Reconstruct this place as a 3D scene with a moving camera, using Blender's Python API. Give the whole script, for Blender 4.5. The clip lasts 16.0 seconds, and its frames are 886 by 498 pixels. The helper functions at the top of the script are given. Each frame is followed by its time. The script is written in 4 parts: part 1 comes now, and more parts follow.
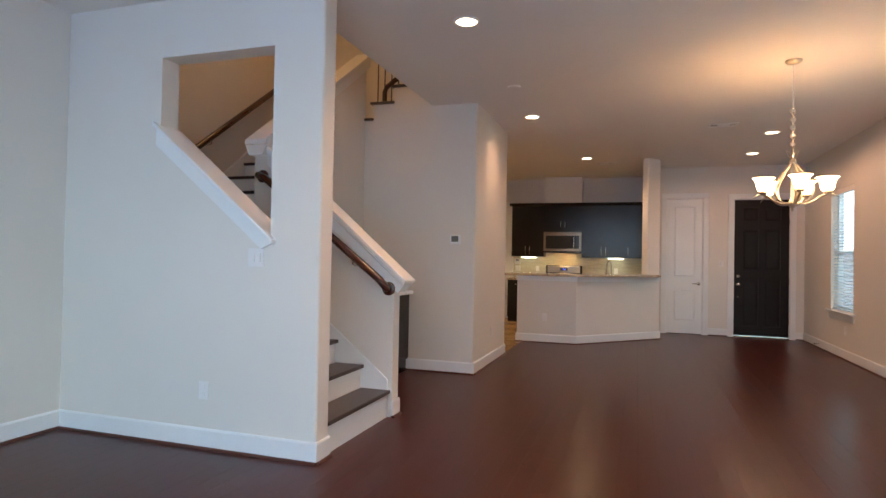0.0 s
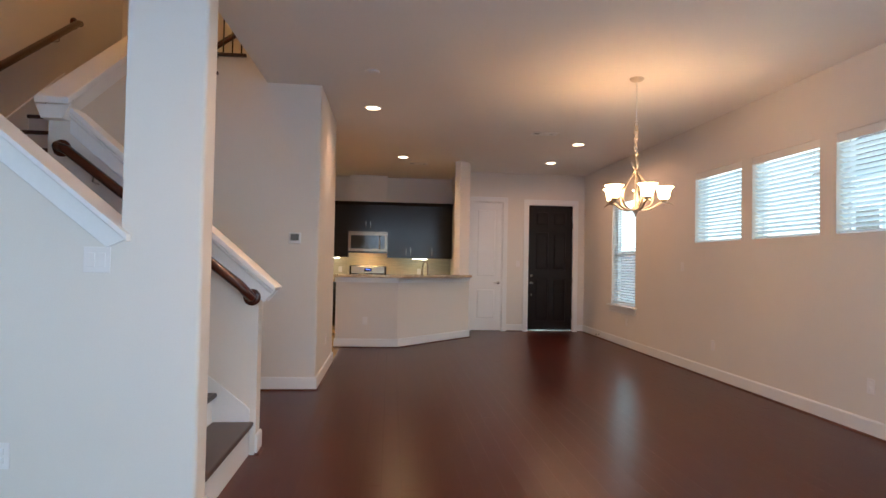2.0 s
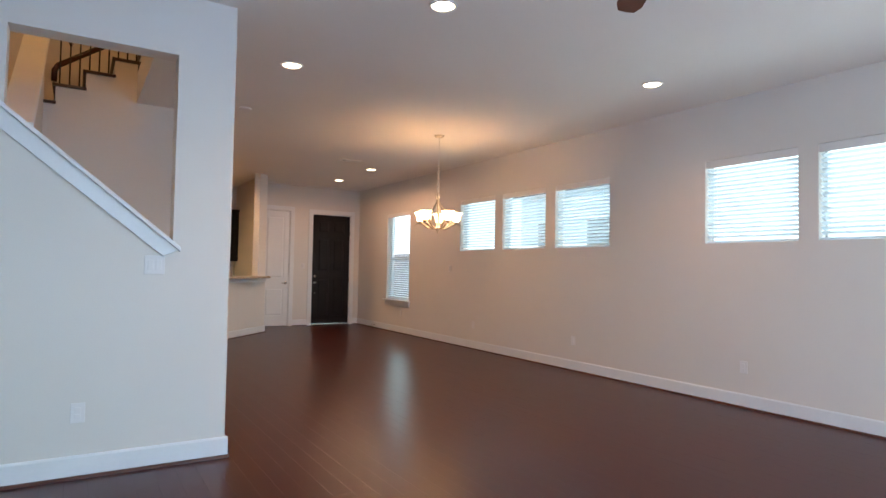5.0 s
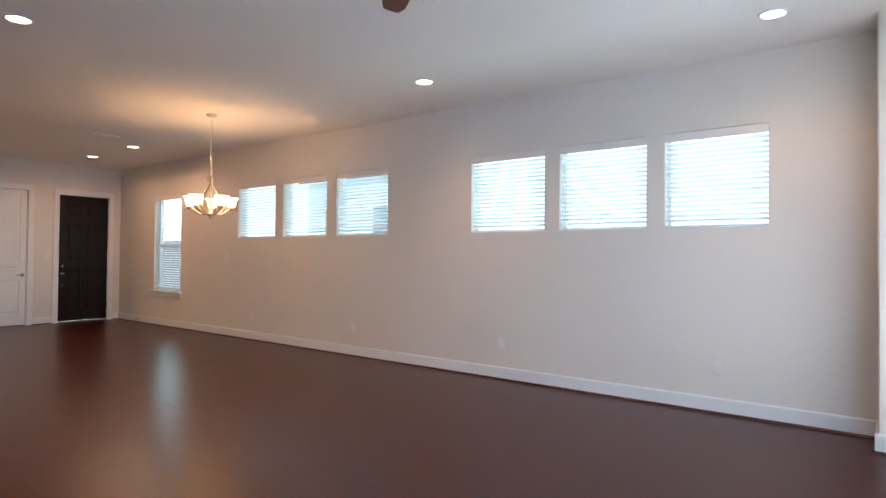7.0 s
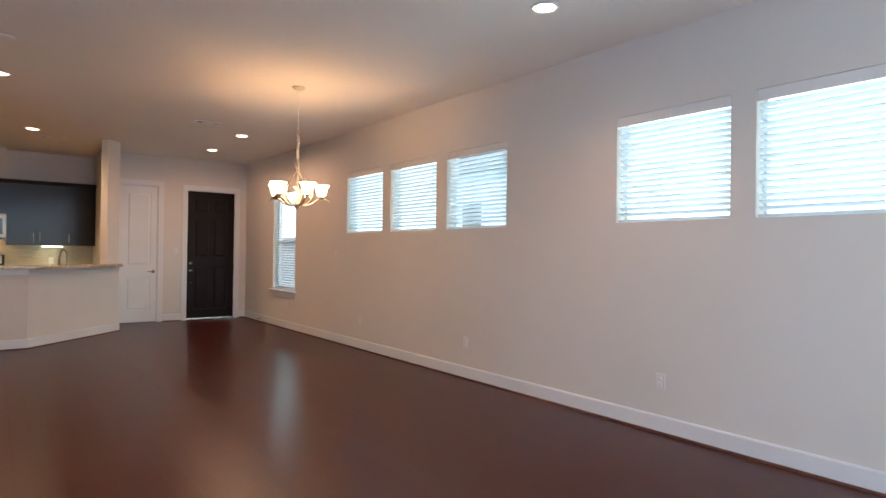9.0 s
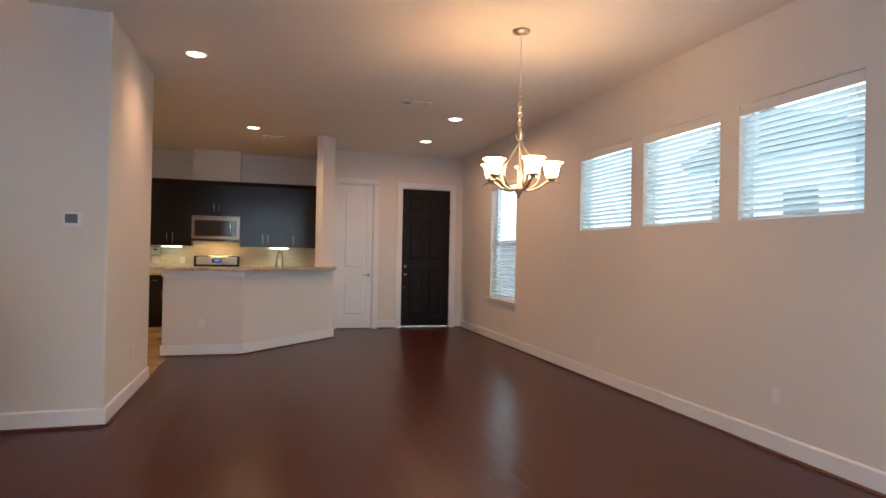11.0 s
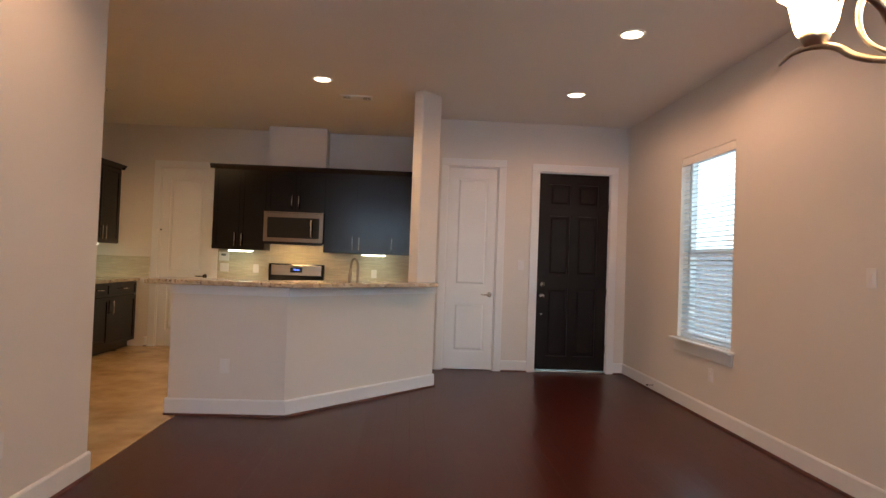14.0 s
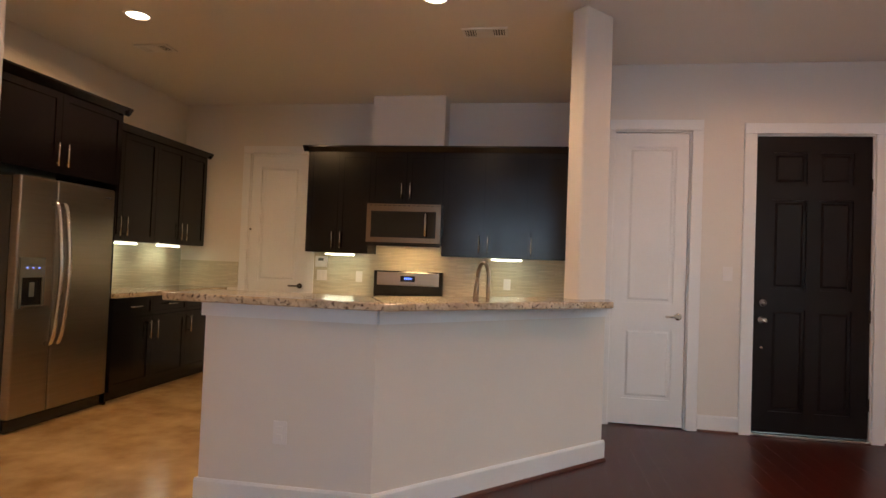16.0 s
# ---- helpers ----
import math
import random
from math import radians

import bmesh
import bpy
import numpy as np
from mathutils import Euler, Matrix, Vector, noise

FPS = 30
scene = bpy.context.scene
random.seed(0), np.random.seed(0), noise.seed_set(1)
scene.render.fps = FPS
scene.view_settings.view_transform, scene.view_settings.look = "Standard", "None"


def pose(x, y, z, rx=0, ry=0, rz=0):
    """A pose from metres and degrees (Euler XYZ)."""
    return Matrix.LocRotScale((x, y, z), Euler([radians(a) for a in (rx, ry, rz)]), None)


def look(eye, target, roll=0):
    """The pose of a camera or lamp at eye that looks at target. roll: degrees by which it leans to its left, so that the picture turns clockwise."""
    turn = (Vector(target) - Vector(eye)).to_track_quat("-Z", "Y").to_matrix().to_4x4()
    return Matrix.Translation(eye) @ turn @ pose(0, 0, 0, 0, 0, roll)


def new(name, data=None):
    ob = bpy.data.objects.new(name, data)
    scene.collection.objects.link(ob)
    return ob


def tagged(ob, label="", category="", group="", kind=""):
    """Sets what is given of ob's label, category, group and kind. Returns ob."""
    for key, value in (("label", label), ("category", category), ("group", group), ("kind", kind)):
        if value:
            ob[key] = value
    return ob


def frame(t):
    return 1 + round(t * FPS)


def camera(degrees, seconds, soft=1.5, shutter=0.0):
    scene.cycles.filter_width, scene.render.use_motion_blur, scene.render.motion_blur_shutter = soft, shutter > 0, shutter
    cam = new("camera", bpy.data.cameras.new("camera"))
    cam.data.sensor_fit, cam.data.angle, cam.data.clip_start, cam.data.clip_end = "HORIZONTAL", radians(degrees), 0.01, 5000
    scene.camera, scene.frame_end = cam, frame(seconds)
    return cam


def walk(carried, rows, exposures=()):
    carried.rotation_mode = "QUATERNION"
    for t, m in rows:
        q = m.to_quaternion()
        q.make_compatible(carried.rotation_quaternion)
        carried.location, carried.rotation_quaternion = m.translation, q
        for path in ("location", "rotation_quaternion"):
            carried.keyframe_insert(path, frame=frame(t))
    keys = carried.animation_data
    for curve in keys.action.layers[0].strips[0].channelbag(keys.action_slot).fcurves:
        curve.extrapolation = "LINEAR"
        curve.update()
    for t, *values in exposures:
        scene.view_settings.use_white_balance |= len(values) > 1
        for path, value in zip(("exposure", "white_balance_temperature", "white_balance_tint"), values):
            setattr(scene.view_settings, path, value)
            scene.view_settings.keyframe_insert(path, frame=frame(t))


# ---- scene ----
cam = camera(73.9, 16.0)
PATH = [
    (0, (0.107, -0.085, 1.291), (-0.518, 1.814, 1.324), 1.1),
    (0.5, (-0.097, 0.226, 1.275), (-0.56, 2.171, 1.311), 0.9),
    (1, (-0.371, 0.441, 1.268), (-0.646, 2.422, 1.307), 1.0),
    (1.5, (-0.626, 0.432, 1.268), (-0.676, 2.431, 1.311), 1.0),
    (2, (-0.893, 0.329, 1.291), (-0.717, 2.321, 1.338), 1.1),
    (2.5, (-1.186, 0.16, 1.284), (-0.796, 2.121, 1.337), 1.1),
    (3, (-1.501, -0.079, 1.283), (-0.978, 1.851, 1.34), 1.1),
    (5.3, (-2.822, -1.069, 1.281), (-1.648, 0.548, 1.347), 1.0),
    (5.5, (-2.918, -1.11, 1.28), (-1.662, 0.445, 1.342), 0.9),
    (6, (-2.99, -1.163, 1.307), (-1.576, 0.25, 1.355), 0.6),
    (6.5, (-2.885, -1.158, 1.273), (-1.36, 0.134, 1.32), 0.8),
    (7, (-2.592, -1.099, 1.304), (-1.014, 0.129, 1.336), 0.6),
    (7.5, (-2.163, -0.946, 1.302), (-0.581, 0.278, 1.334), 0.7),
    (8, (-1.721, -0.817, 1.332), (-0.17, 0.445, 1.356), 0.7),
    (8.5, (-1.383, -0.547, 1.342), (0.019, 0.878, 1.358), 0.7),
    (9, (-1.159, -0.196, 1.338), (0.057, 1.392, 1.351), 0.8),
    (9.5, (-0.917, 0.199, 1.329), (0.071, 1.937, 1.348), 1.1),
    (10, (-0.797, 0.637, 1.32), (0.012, 2.467, 1.338), 1.3),
    (10.2, (-0.765, 0.786, 1.316), (-0.012, 2.639, 1.333), 1.2),
    (12.5, (0.134, 2.857, 1.308), (0.421, 4.837, 1.335), 1.7),
    (13, (0.155, 3.369, 1.303), (0.355, 5.358, 1.337), 1.9),
    (13.5, (0.14, 3.89, 1.301), (0.289, 5.884, 1.342), 2.1),
    (14, (0.211, 4.385, 1.304), (0.318, 6.381, 1.348), 2.1),
    (14.5, (0.205, 4.911, 1.281), (0.262, 6.909, 1.332), 2.1),
    (15, (0.19, 5.441, 1.289), (0.201, 7.44, 1.339), 2.2),
    (15.5, (0.115, 5.941, 1.298), (-0.021, 7.936, 1.346), 2.2),
    (16, (-0.004, 6.388, 1.284), (-0.317, 8.362, 1.338), 2.2),
]
walk(cam, [(t, look(eye, target, roll)) for t, eye, target, roll in PATH])

# ---- world and large lights ----
world = bpy.data.worlds.new("sky")
scene.world = world
world.use_nodes = True
wn = world.node_tree.nodes
sky = wn.new("ShaderNodeTexSky")
sky.sky_type, sky.sun_disc = "NISHITA", False
sky.sun_elevation, sky.sun_rotation = radians(50), radians(275)
sky.air_density, sky.dust_density = 1.3, 0.15
world.node_tree.links.new(sky.outputs[0], wn["Background"].inputs[0])
wn["Background"].inputs[1].default_value = 0.15
scene.view_settings.exposure = 1.5


def area_lamp(name, m, power, colour, sx, sy, spread=180):
    data = bpy.data.lights.new(name, "AREA")
    data.shape, data.size, data.size_y = "RECTANGLE", sx, sy
    data.energy, data.color, data.spread = power, colour, radians(spread)
    ob = new(name, data)
    ob.matrix_basis = m
    return ob


DAY = (0.62, 0.82, 0.95)
WARM = (1.0, 0.66, 0.36)
sun = bpy.data.lights.new("sun", "SUN")
sun.energy, sun.angle, sun.color = 2.0, radians(0.5), (1.0, 0.97, 0.93)
new("sun", sun).matrix_basis = look((-6.4, 0.56, 7.66), (0, 0, 0))
area_lamp("south_daylight", look((-0.75, -1.62, 2.25), (-0.75, 5, 2.4)), 15.5, (0.08, 0.40, 1.0), 4.1, 1.0)
# Added fill lamp, low outside, that throws ground-bounce light at the ceiling.
area_lamp("south_bounce_fill", look((0.3, -1.64, 0.5), (0.5, -0.1, 3.05)), 16.5, (0.93, 0.91, 0.98), 4.0, 0.8)
for ym, width, high, low in ((1.25, 3.4, 22, 26), (5.7, 3.6, 6, 10)):
    area_lamp("east_daylight", look((4.3, ym, 3.9), (2.9, ym, 2.1)), high, DAY, width, 1.6)
    area_lamp("ground_daylight", look((4.7, ym, 0.6), (2.9, ym, 2.1)), low, (0.70, 0.88, 0.95), width, 1.4)
area_lamp("east_daylight", look((4.3, 9.6, 3.7), (2.9, 9.6, 1.7)), 14, DAY, 1.2, 1.6)

# ---- materials ----


def material(name, dark, light, rough=0.5, metal=0.0, scale=3.0, fine=60.0, bump=0.1, stretch=(1, 1, 1), coat=0.0, rough_var=0.08, per_piece=0.0, emit=None, strength=0.0, bump_size=0.004, gloss=0.5):
    """Two-scale noise between two colours, with a fine relief and uneven gloss."""
    m = bpy.data.materials.new(name)
    m.use_nodes = True
    nt = m.node_tree
    N, L = nt.nodes, nt.links
    b = N["Principled BSDF"]
    geo = N.new("ShaderNodeNewGeometry")
    mp = N.new("ShaderNodeMapping")
    mp.inputs["Scale"].default_value = stretch
    L.new(geo.outputs["Position"], mp.inputs["Vector"])
    n1, n2 = N.new("ShaderNodeTexNoise"), N.new("ShaderNodeTexNoise")
    n1.inputs["Scale"].default_value, n1.inputs["Detail"].default_value = scale, 5
    n2.inputs["Scale"].default_value, n2.inputs["Detail"].default_value = fine, 4
    for n in (n1, n2):
        L.new(mp.outputs[0], n.inputs["Vector"])
    add = N.new("ShaderNodeMath")
    add.operation = "MULTIPLY_ADD"
    L.new(n2.outputs[0], add.inputs[0])
    add.inputs[1].default_value = 0.45
    L.new(n1.outputs[0], add.inputs[2])
    last = add.outputs[0]
    if per_piece:
        info = N.new("ShaderNodeObjectInfo")
        pm = N.new("ShaderNodeMath")
        pm.operation = "MULTIPLY_ADD"
        both = N.new("ShaderNodeMath")
        wrap = N.new("ShaderNodeMath")
        wrap.operation = "FRACT"
        L.new(info.outputs["Random"], both.inputs[0])
        L.new(geo.outputs["Random Per Island"], both.inputs[1])
        L.new(both.outputs[0], wrap.inputs[0])
        L.new(wrap.outputs[0], pm.inputs[0])
        pm.inputs[1].default_value = per_piece
        L.new(last, pm.inputs[2])
        last = pm.outputs[0]
    ramp = N.new("ShaderNodeValToRGB")
    ramp.color_ramp.elements[0].position, ramp.color_ramp.elements[1].position = 0.35, 0.95 + per_piece * 0.6
    ramp.color_ramp.elements[0].color, ramp.color_ramp.elements[1].color = (*dark, 1), (*light, 1)
    L.new(last, ramp.inputs[0])
    L.new(ramp.outputs[0], b.inputs["Base Color"])
    rr = N.new("ShaderNodeMapRange")
    rr.inputs["To Min"].default_value, rr.inputs["To Max"].default_value = max(0.02, rough - rough_var), rough + rough_var
    L.new(n1.outputs[0], rr.inputs["Value"])
    L.new(rr.outputs[0], b.inputs["Roughness"])
    b.inputs["Metallic"].default_value = metal
    b.inputs["Specular IOR Level"].default_value = gloss
    b.inputs["Coat Weight"].default_value = coat
    b.inputs["Coat Roughness"].default_value = 0.12
    if bump:
        bp = N.new("ShaderNodeBump")
        bp.inputs["Strength"].default_value, bp.inputs["Distance"].default_value = bump, bump_size
        L.new(n2.outputs[0], bp.inputs["Height"])
        L.new(bp.outputs[0], b.inputs["Normal"])
    if emit:
        b.inputs["Emission Color"].default_value = (*emit, 1)
        b.inputs["Emission Strength"].default_value = strength
    return m


def glass_material(name):
    m = bpy.data.materials.new(name)
    m.use_nodes = True
    b = m.node_tree.nodes["Principled BSDF"]
    b.inputs["Transmission Weight"].default_value, b.inputs["Roughness"].default_value, b.inputs["IOR"].default_value = 1.0, 0.0, 1.1
    b.inputs["Base Color"].default_value = (0.96, 0.98, 0.98, 1)
    return m


def strip_tile_material(name):
    """Thin stacked stone strips with fine joints."""
    m = material(name, (0.36, 0.32, 0.22), (0.62, 0.58, 0.44), 0.35, scale=6, fine=90)
    nt = m.node_tree
    N, L = nt.nodes, nt.links
    b = N["Principled BSDF"]
    geo = N.new("ShaderNodeNewGeometry")
    sep, com = N.new("ShaderNodeSeparateXYZ"), N.new("ShaderNodeCombineXYZ")
    L.new(geo.outputs["Position"], sep.inputs[0])
    ad = N.new("ShaderNodeMath")
    L.new(sep.outputs[0], ad.inputs[0]), L.new(sep.outputs[1], ad.inputs[1])
    L.new(ad.outputs[0], com.inputs[0]), L.new(sep.outputs[2], com.inputs[1])
    br = N.new("ShaderNodeTexBrick")
    br.inputs["Scale"].default_value = 1.0
    br.inputs["Brick Width"].default_value, br.inputs["Row Height"].default_value, br.inputs["Mortar Size"].default_value = 0.16, 0.016, 0.0012
    br.inputs["Color1"].default_value, br.inputs["Color2"].default_value, br.inputs["Mortar"].default_value = (0.64, 0.58, 0.43, 1), (0.53, 0.47, 0.33, 1), (0.38, 0.34, 0.26, 1)
    L.new(com.outputs[0], br.inputs["Vector"])
    L.new(br.outputs["Color"], b.inputs["Base Color"])
    bp = N.new("ShaderNodeBump")
    bp.inputs["Strength"].default_value, bp.inputs["Distance"].default_value = 0.5, 0.004
    L.new(br.outputs["Fac"], bp.inputs["Height"])
    bp.invert = True
    L.new(bp.outputs[0], b.inputs["Normal"])
    return m


def granite_material(name):
    m = material(name, (0.34, 0.235, 0.135), (0.68, 0.56, 0.40), 0.10, scale=14, fine=60, bump=0.02, coat=0.3)
    nt = m.node_tree
    N, L = nt.nodes, nt.links
    b = N["Principled BSDF"]
    geo = N.new("ShaderNodeNewGeometry")
    base = b.inputs["Base Color"].links[0].from_socket
    vo = N.new("ShaderNodeTexNoise")
    vo.inputs["Scale"].default_value, vo.inputs["Detail"].default_value = 58, 4
    L.new(geo.outputs["Position"], vo.inputs["Vector"])
    rp = N.new("ShaderNodeValToRGB")
    rp.color_ramp.elements[0].position, rp.color_ramp.elements[1].position = 0.53, 0.68
    L.new(vo.outputs[0], rp.inputs[0])
    mx = N.new("ShaderNodeMix")
    mx.data_type = "RGBA"
    L.new(rp.outputs[0], mx.inputs[0])
    L.new(base, mx.inputs[6])
    mx.inputs[7].default_value = (0.075, 0.045, 0.03, 1)
    L.new(mx.outputs[2], b.inputs["Base Color"])
    return m


PAINT = material("wall_paint", (0.70, 0.645, 0.575), (0.76, 0.705, 0.635), 0.75, scale=0.8, fine=140, bump=0.12, bump_size=0.002)
CEIL = material("ceiling_paint", (0.77, 0.73, 0.68), (0.82, 0.78, 0.73), 0.85, scale=0.7, fine=110, bump=0.15, bump_size=0.002)
TRIM = material("white_trim", (0.76, 0.75, 0.73), (0.82, 0.81, 0.79), 0.35, scale=2, fine=50, bump=0.03)
WOOD = material("floor_wood", (0.047, 0.0064, 0.0037), (0.060, 0.0092, 0.0052), 0.298, scale=1.2, fine=22, bump=0.004, stretch=(7, 0.7, 1), per_piece=0.10, gloss=0.31, rough_var=0.018, bump_size=0.002)
FILLER = material("dark_joint", (0.008, 0.003, 0.002), (0.014, 0.005, 0.004), 0.9, scale=4, fine=40, bump=0.0)
SHOE = material("shoe_wood", (0.06, 0.016, 0.010), (0.11, 0.03, 0.018), 0.35, scale=4, fine=40)
TREAD = material("dark_tread_wood", (0.030, 0.016, 0.012), (0.06, 0.032, 0.024), 0.31, scale=3, fine=50, stretch=(6, 1, 1), rough_var=0.03)
RAIL = material("rail_wood", (0.040, 0.0090, 0.0055), (0.074, 0.018, 0.010), 0.25, scale=5, fine=60, coat=0.3, rough_var=0.02)
IRON = material("bronze_iron", (0.024, 0.015, 0.010), (0.042, 0.027, 0.018), 0.45, 0.6)
CAB = material("espresso_cabinet", (0.004, 0.003, 0.0034), (0.0065, 0.0045, 0.0050), 0.2, scale=3, fine=60, stretch=(5, 5, 1), bump=0.01, gloss=0.4, rough_var=0.012)
STEEL = material("brushed_steel", (0.315, 0.268, 0.222), (0.365, 0.312, 0.262), 0.315, 1.0, scale=2, fine=120, stretch=(1, 1, 25), bump=0.0, rough_var=0.03)
# Browner copy of the steel: warm room reflections are put into the base colour.
STEEL_WARM_REFLECT = material("steel_warm_reflection", (0.255, 0.20, 0.15), (0.28, 0.22, 0.168), 0.24, 1.0, scale=2, fine=30, stretch=(1, 1, 1), bump=0.0, rough_var=0.02)
SATIN = material("satin_steel", (0.50, 0.44, 0.36), (0.56, 0.50, 0.42), 0.34, 1.0, scale=2, fine=120, stretch=(1, 1, 25), bump=0.0, rough_var=0.04)
NICKEL = material("satin_nickel", (0.62, 0.60, 0.56), (0.72, 0.70, 0.66), 0.25, 1.0, scale=8, fine=80, bump=0.0, rough_var=0.02)
BRASSY = material("champagne_metal", (0.48, 0.42, 0.34), (0.60, 0.54, 0.45), 0.34, 1.0, scale=10, fine=80, bump=0.03)
BLACK = material("black_glass", (0.008, 0.008, 0.009), (0.014, 0.014, 0.015), 0.1, scale=3, fine=40, bump=0.0)
DOORBLACK = material("black_door_paint", (0.008, 0.0052, 0.0052), (0.013, 0.0088, 0.0088), 0.36, scale=3, fine=70, bump=0.04, gloss=0.2)
TAN = material("polished_tan_floor", (0.27, 0.135, 0.045), (0.70, 0.49, 0.24), 0.22, scale=2.0, fine=7, bump=0.03, coat=0.2, rough_var=0.04)
GRANITE = granite_material("speckled_granite")
STRIPS = strip_tile_material("stone_strip_mosaic")
SLAT = material("blind_slat", (0.75, 0.775, 0.785), (0.80, 0.825, 0.835), 0.4, scale=3, fine=40, bump=0.0)
nt = SLAT.node_tree
tl = nt.nodes.new("ShaderNodeBsdfTranslucent")
tl.inputs["Color"].default_value = (0.90, 0.93, 0.96, 1)
mix = nt.nodes.new("ShaderNodeMixShader")
mix.inputs[0].default_value = 0.45
nt.links.new(nt.nodes["Principled BSDF"].outputs[0], mix.inputs[1])
nt.links.new(tl.outputs[0], mix.inputs[2])
nt.links.new(mix.outputs[0], nt.nodes["Material Output"].inputs[0])
PLASTIC = material("white_plastic", (0.78, 0.77, 0.75), (0.83, 0.82, 0.80), 0.35, scale=8, fine=60, bump=0.0)
PLATE = material("almond_plate", (0.76, 0.72, 0.685), (0.81, 0.77, 0.735), 0.35, scale=8, fine=60, bump=0.0)
FANWOOD = material("fan_blade_wood", (0.09, 0.028, 0.014), (0.17, 0.06, 0.032), 0.35, scale=4, fine=40, stretch=(3, 3, 1))
GLASS = glass_material("window_glass")
SCREEN = material("grey_lcd", (0.10, 0.11, 0.10), (0.14, 0.15, 0.14), 0.3, bump=0.0)
BULB = material("recessed_bulb", (0.9, 0.85, 0.75), (0.95, 0.9, 0.8), 0.4, bump=0.0, emit=(1.0, 0.78, 0.52), strength=5)
SHADE = material("frosted_glass_shade", (0.85, 0.8, 0.7), (0.9, 0.86, 0.78), 0.4, bump=0.0, emit=(1.0, 0.58, 0.28), strength=8.6)
STRIPLED = material("under_cabinet_led", (0.9, 0.9, 0.85), (0.95, 0.95, 0.9), 0.4, bump=0.0, emit=(0.95, 1.0, 0.72), strength=4.8)
TASK = material("warm_task_bulb", (0.9, 0.85, 0.75), (0.95, 0.9, 0.8), 0.4, bump=0.0, emit=(1.0, 0.62, 0.28), strength=30)
BLUELED = material("blue_display", (0.02, 0.02, 0.05), (0.03, 0.03, 0.06), 0.3, bump=0.0, emit=(0.1, 0.2, 1.0), strength=1.6)
SIDING = material("neighbour_siding", (0.52, 0.64, 0.70), (0.58, 0.70, 0.76), 0.7, scale=2, fine=30)
ROOFING = material("roof_shingle", (0.10, 0.10, 0.10), (0.17, 0.16, 0.15), 0.9, scale=3, fine=30)
FENCE = material("fence_wood", (0.13, 0.14, 0.155), (0.20, 0.21, 0.225), 0.8, scale=3, fine=40, stretch=(4, 4, 0.6))
EARTH = material("gravel_ground", (0.20, 0.20, 0.20), (0.32, 0.32, 0.31), 0.95, scale=1.5, fine=40, bump=0.6)

# ---- building helpers ----
WORLD = {}


def box(bm, x0, x1, y0, y1, z0, z1, bevel=0.0):
    r = bmesh.ops.create_cube(bm, size=1.0, matrix=Matrix.LocRotScale(((x0 + x1) / 2, (y0 + y1) / 2, (z0 + z1) / 2), None, (abs(x1 - x0), abs(y1 - y0), abs(z1 - z0))))
    if bevel:
        es = list({e for v in r["verts"] for e in v.link_edges})
        bmesh.ops.bevel(bm, geom=es, offset=bevel, segments=2, profile=0.5, affect="EDGES")
    return bm


def boxes(*rows, bevel=0.0):
    bm = bmesh.new()
    for r in rows:
        box(bm, *r, bevel=bevel)
    return bm


def prism(pts, axis, a, b, bm=None):
    """A polygon in the plane across the axis, drawn out from a to b."""
    bm = bm or bmesh.new()

    def at(p, d):
        return {"x": (d, p[0], p[1]), "y": (p[0], d, p[1]), "z": (p[0], p[1], d)}[axis]
    va = [bm.verts.new(at(p, a)) for p in pts]
    vb = [bm.verts.new(at(p, b)) for p in pts]
    n = len(pts)
    bm.faces.new(va), bm.faces.new(vb[::-1])
    for i in range(n):
        bm.faces.new((va[i], vb[i], vb[(i + 1) % n], va[(i + 1) % n]))
    bmesh.ops.recalc_face_normals(bm, faces=bm.faces)
    return bm


def lathe(profile, steps=24, m=None, bm=None):
    """A turned body from (radius, height) pairs round z."""
    bm = bm or bmesh.new()
    rings = []
    for r, z in profile:
        if r < 1e-5:
            rings.append([bm.verts.new((0, 0, z))] * steps)
        else:
            rings.append([bm.verts.new((r * math.cos(2 * math.pi * i / steps), r * math.sin(2 * math.pi * i / steps), z)) for i in range(steps)])
    made = {v for ring in rings for v in ring}
    for a, b in zip(rings, rings[1:]):
        for i in range(steps):
            j = (i + 1) % steps
            q = [a[i], a[j], b[j], b[i]]
            q = list(dict.fromkeys(q))
            if len(q) > 2:
                f = bm.faces.new(q)
                f.smooth = True
    if m is not None:
        bmesh.ops.transform(bm, matrix=m, verts=list(made))
    return bm


def tube(points, radius, sides=10, bm=None, taper=None):
    """A round bar along points."""
    bm = bm or bmesh.new()
    pts = [Vector(p) for p in points]
    rings, up = [], None
    for i, p in enumerate(pts):
        d = (pts[min(i + 1, len(pts) - 1)] - pts[max(i - 1, 0)]).normalized()
        if up is None:
            up = d.orthogonal().normalized()
        side = d.cross(up).normalized()
        up = side.cross(d).normalized()
        r = radius if taper is None else radius * taper[i]
        rings.append([bm.verts.new(p + r * (math.cos(2 * math.pi * k / sides) * up + math.sin(2 * math.pi * k / sides) * side)) for k in range(sides)])
    for a, b in zip(rings, rings[1:]):
        for k in range(sides):
            f = bm.faces.new((a[k], a[(k + 1) % sides], b[(k + 1) % sides], b[k]))
            f.smooth = True
    bm.faces.new(rings[0][::-1]), bm.faces.new(rings[-1])
    bmesh.ops.recalc_face_normals(bm, faces=bm.faces)
    return bm


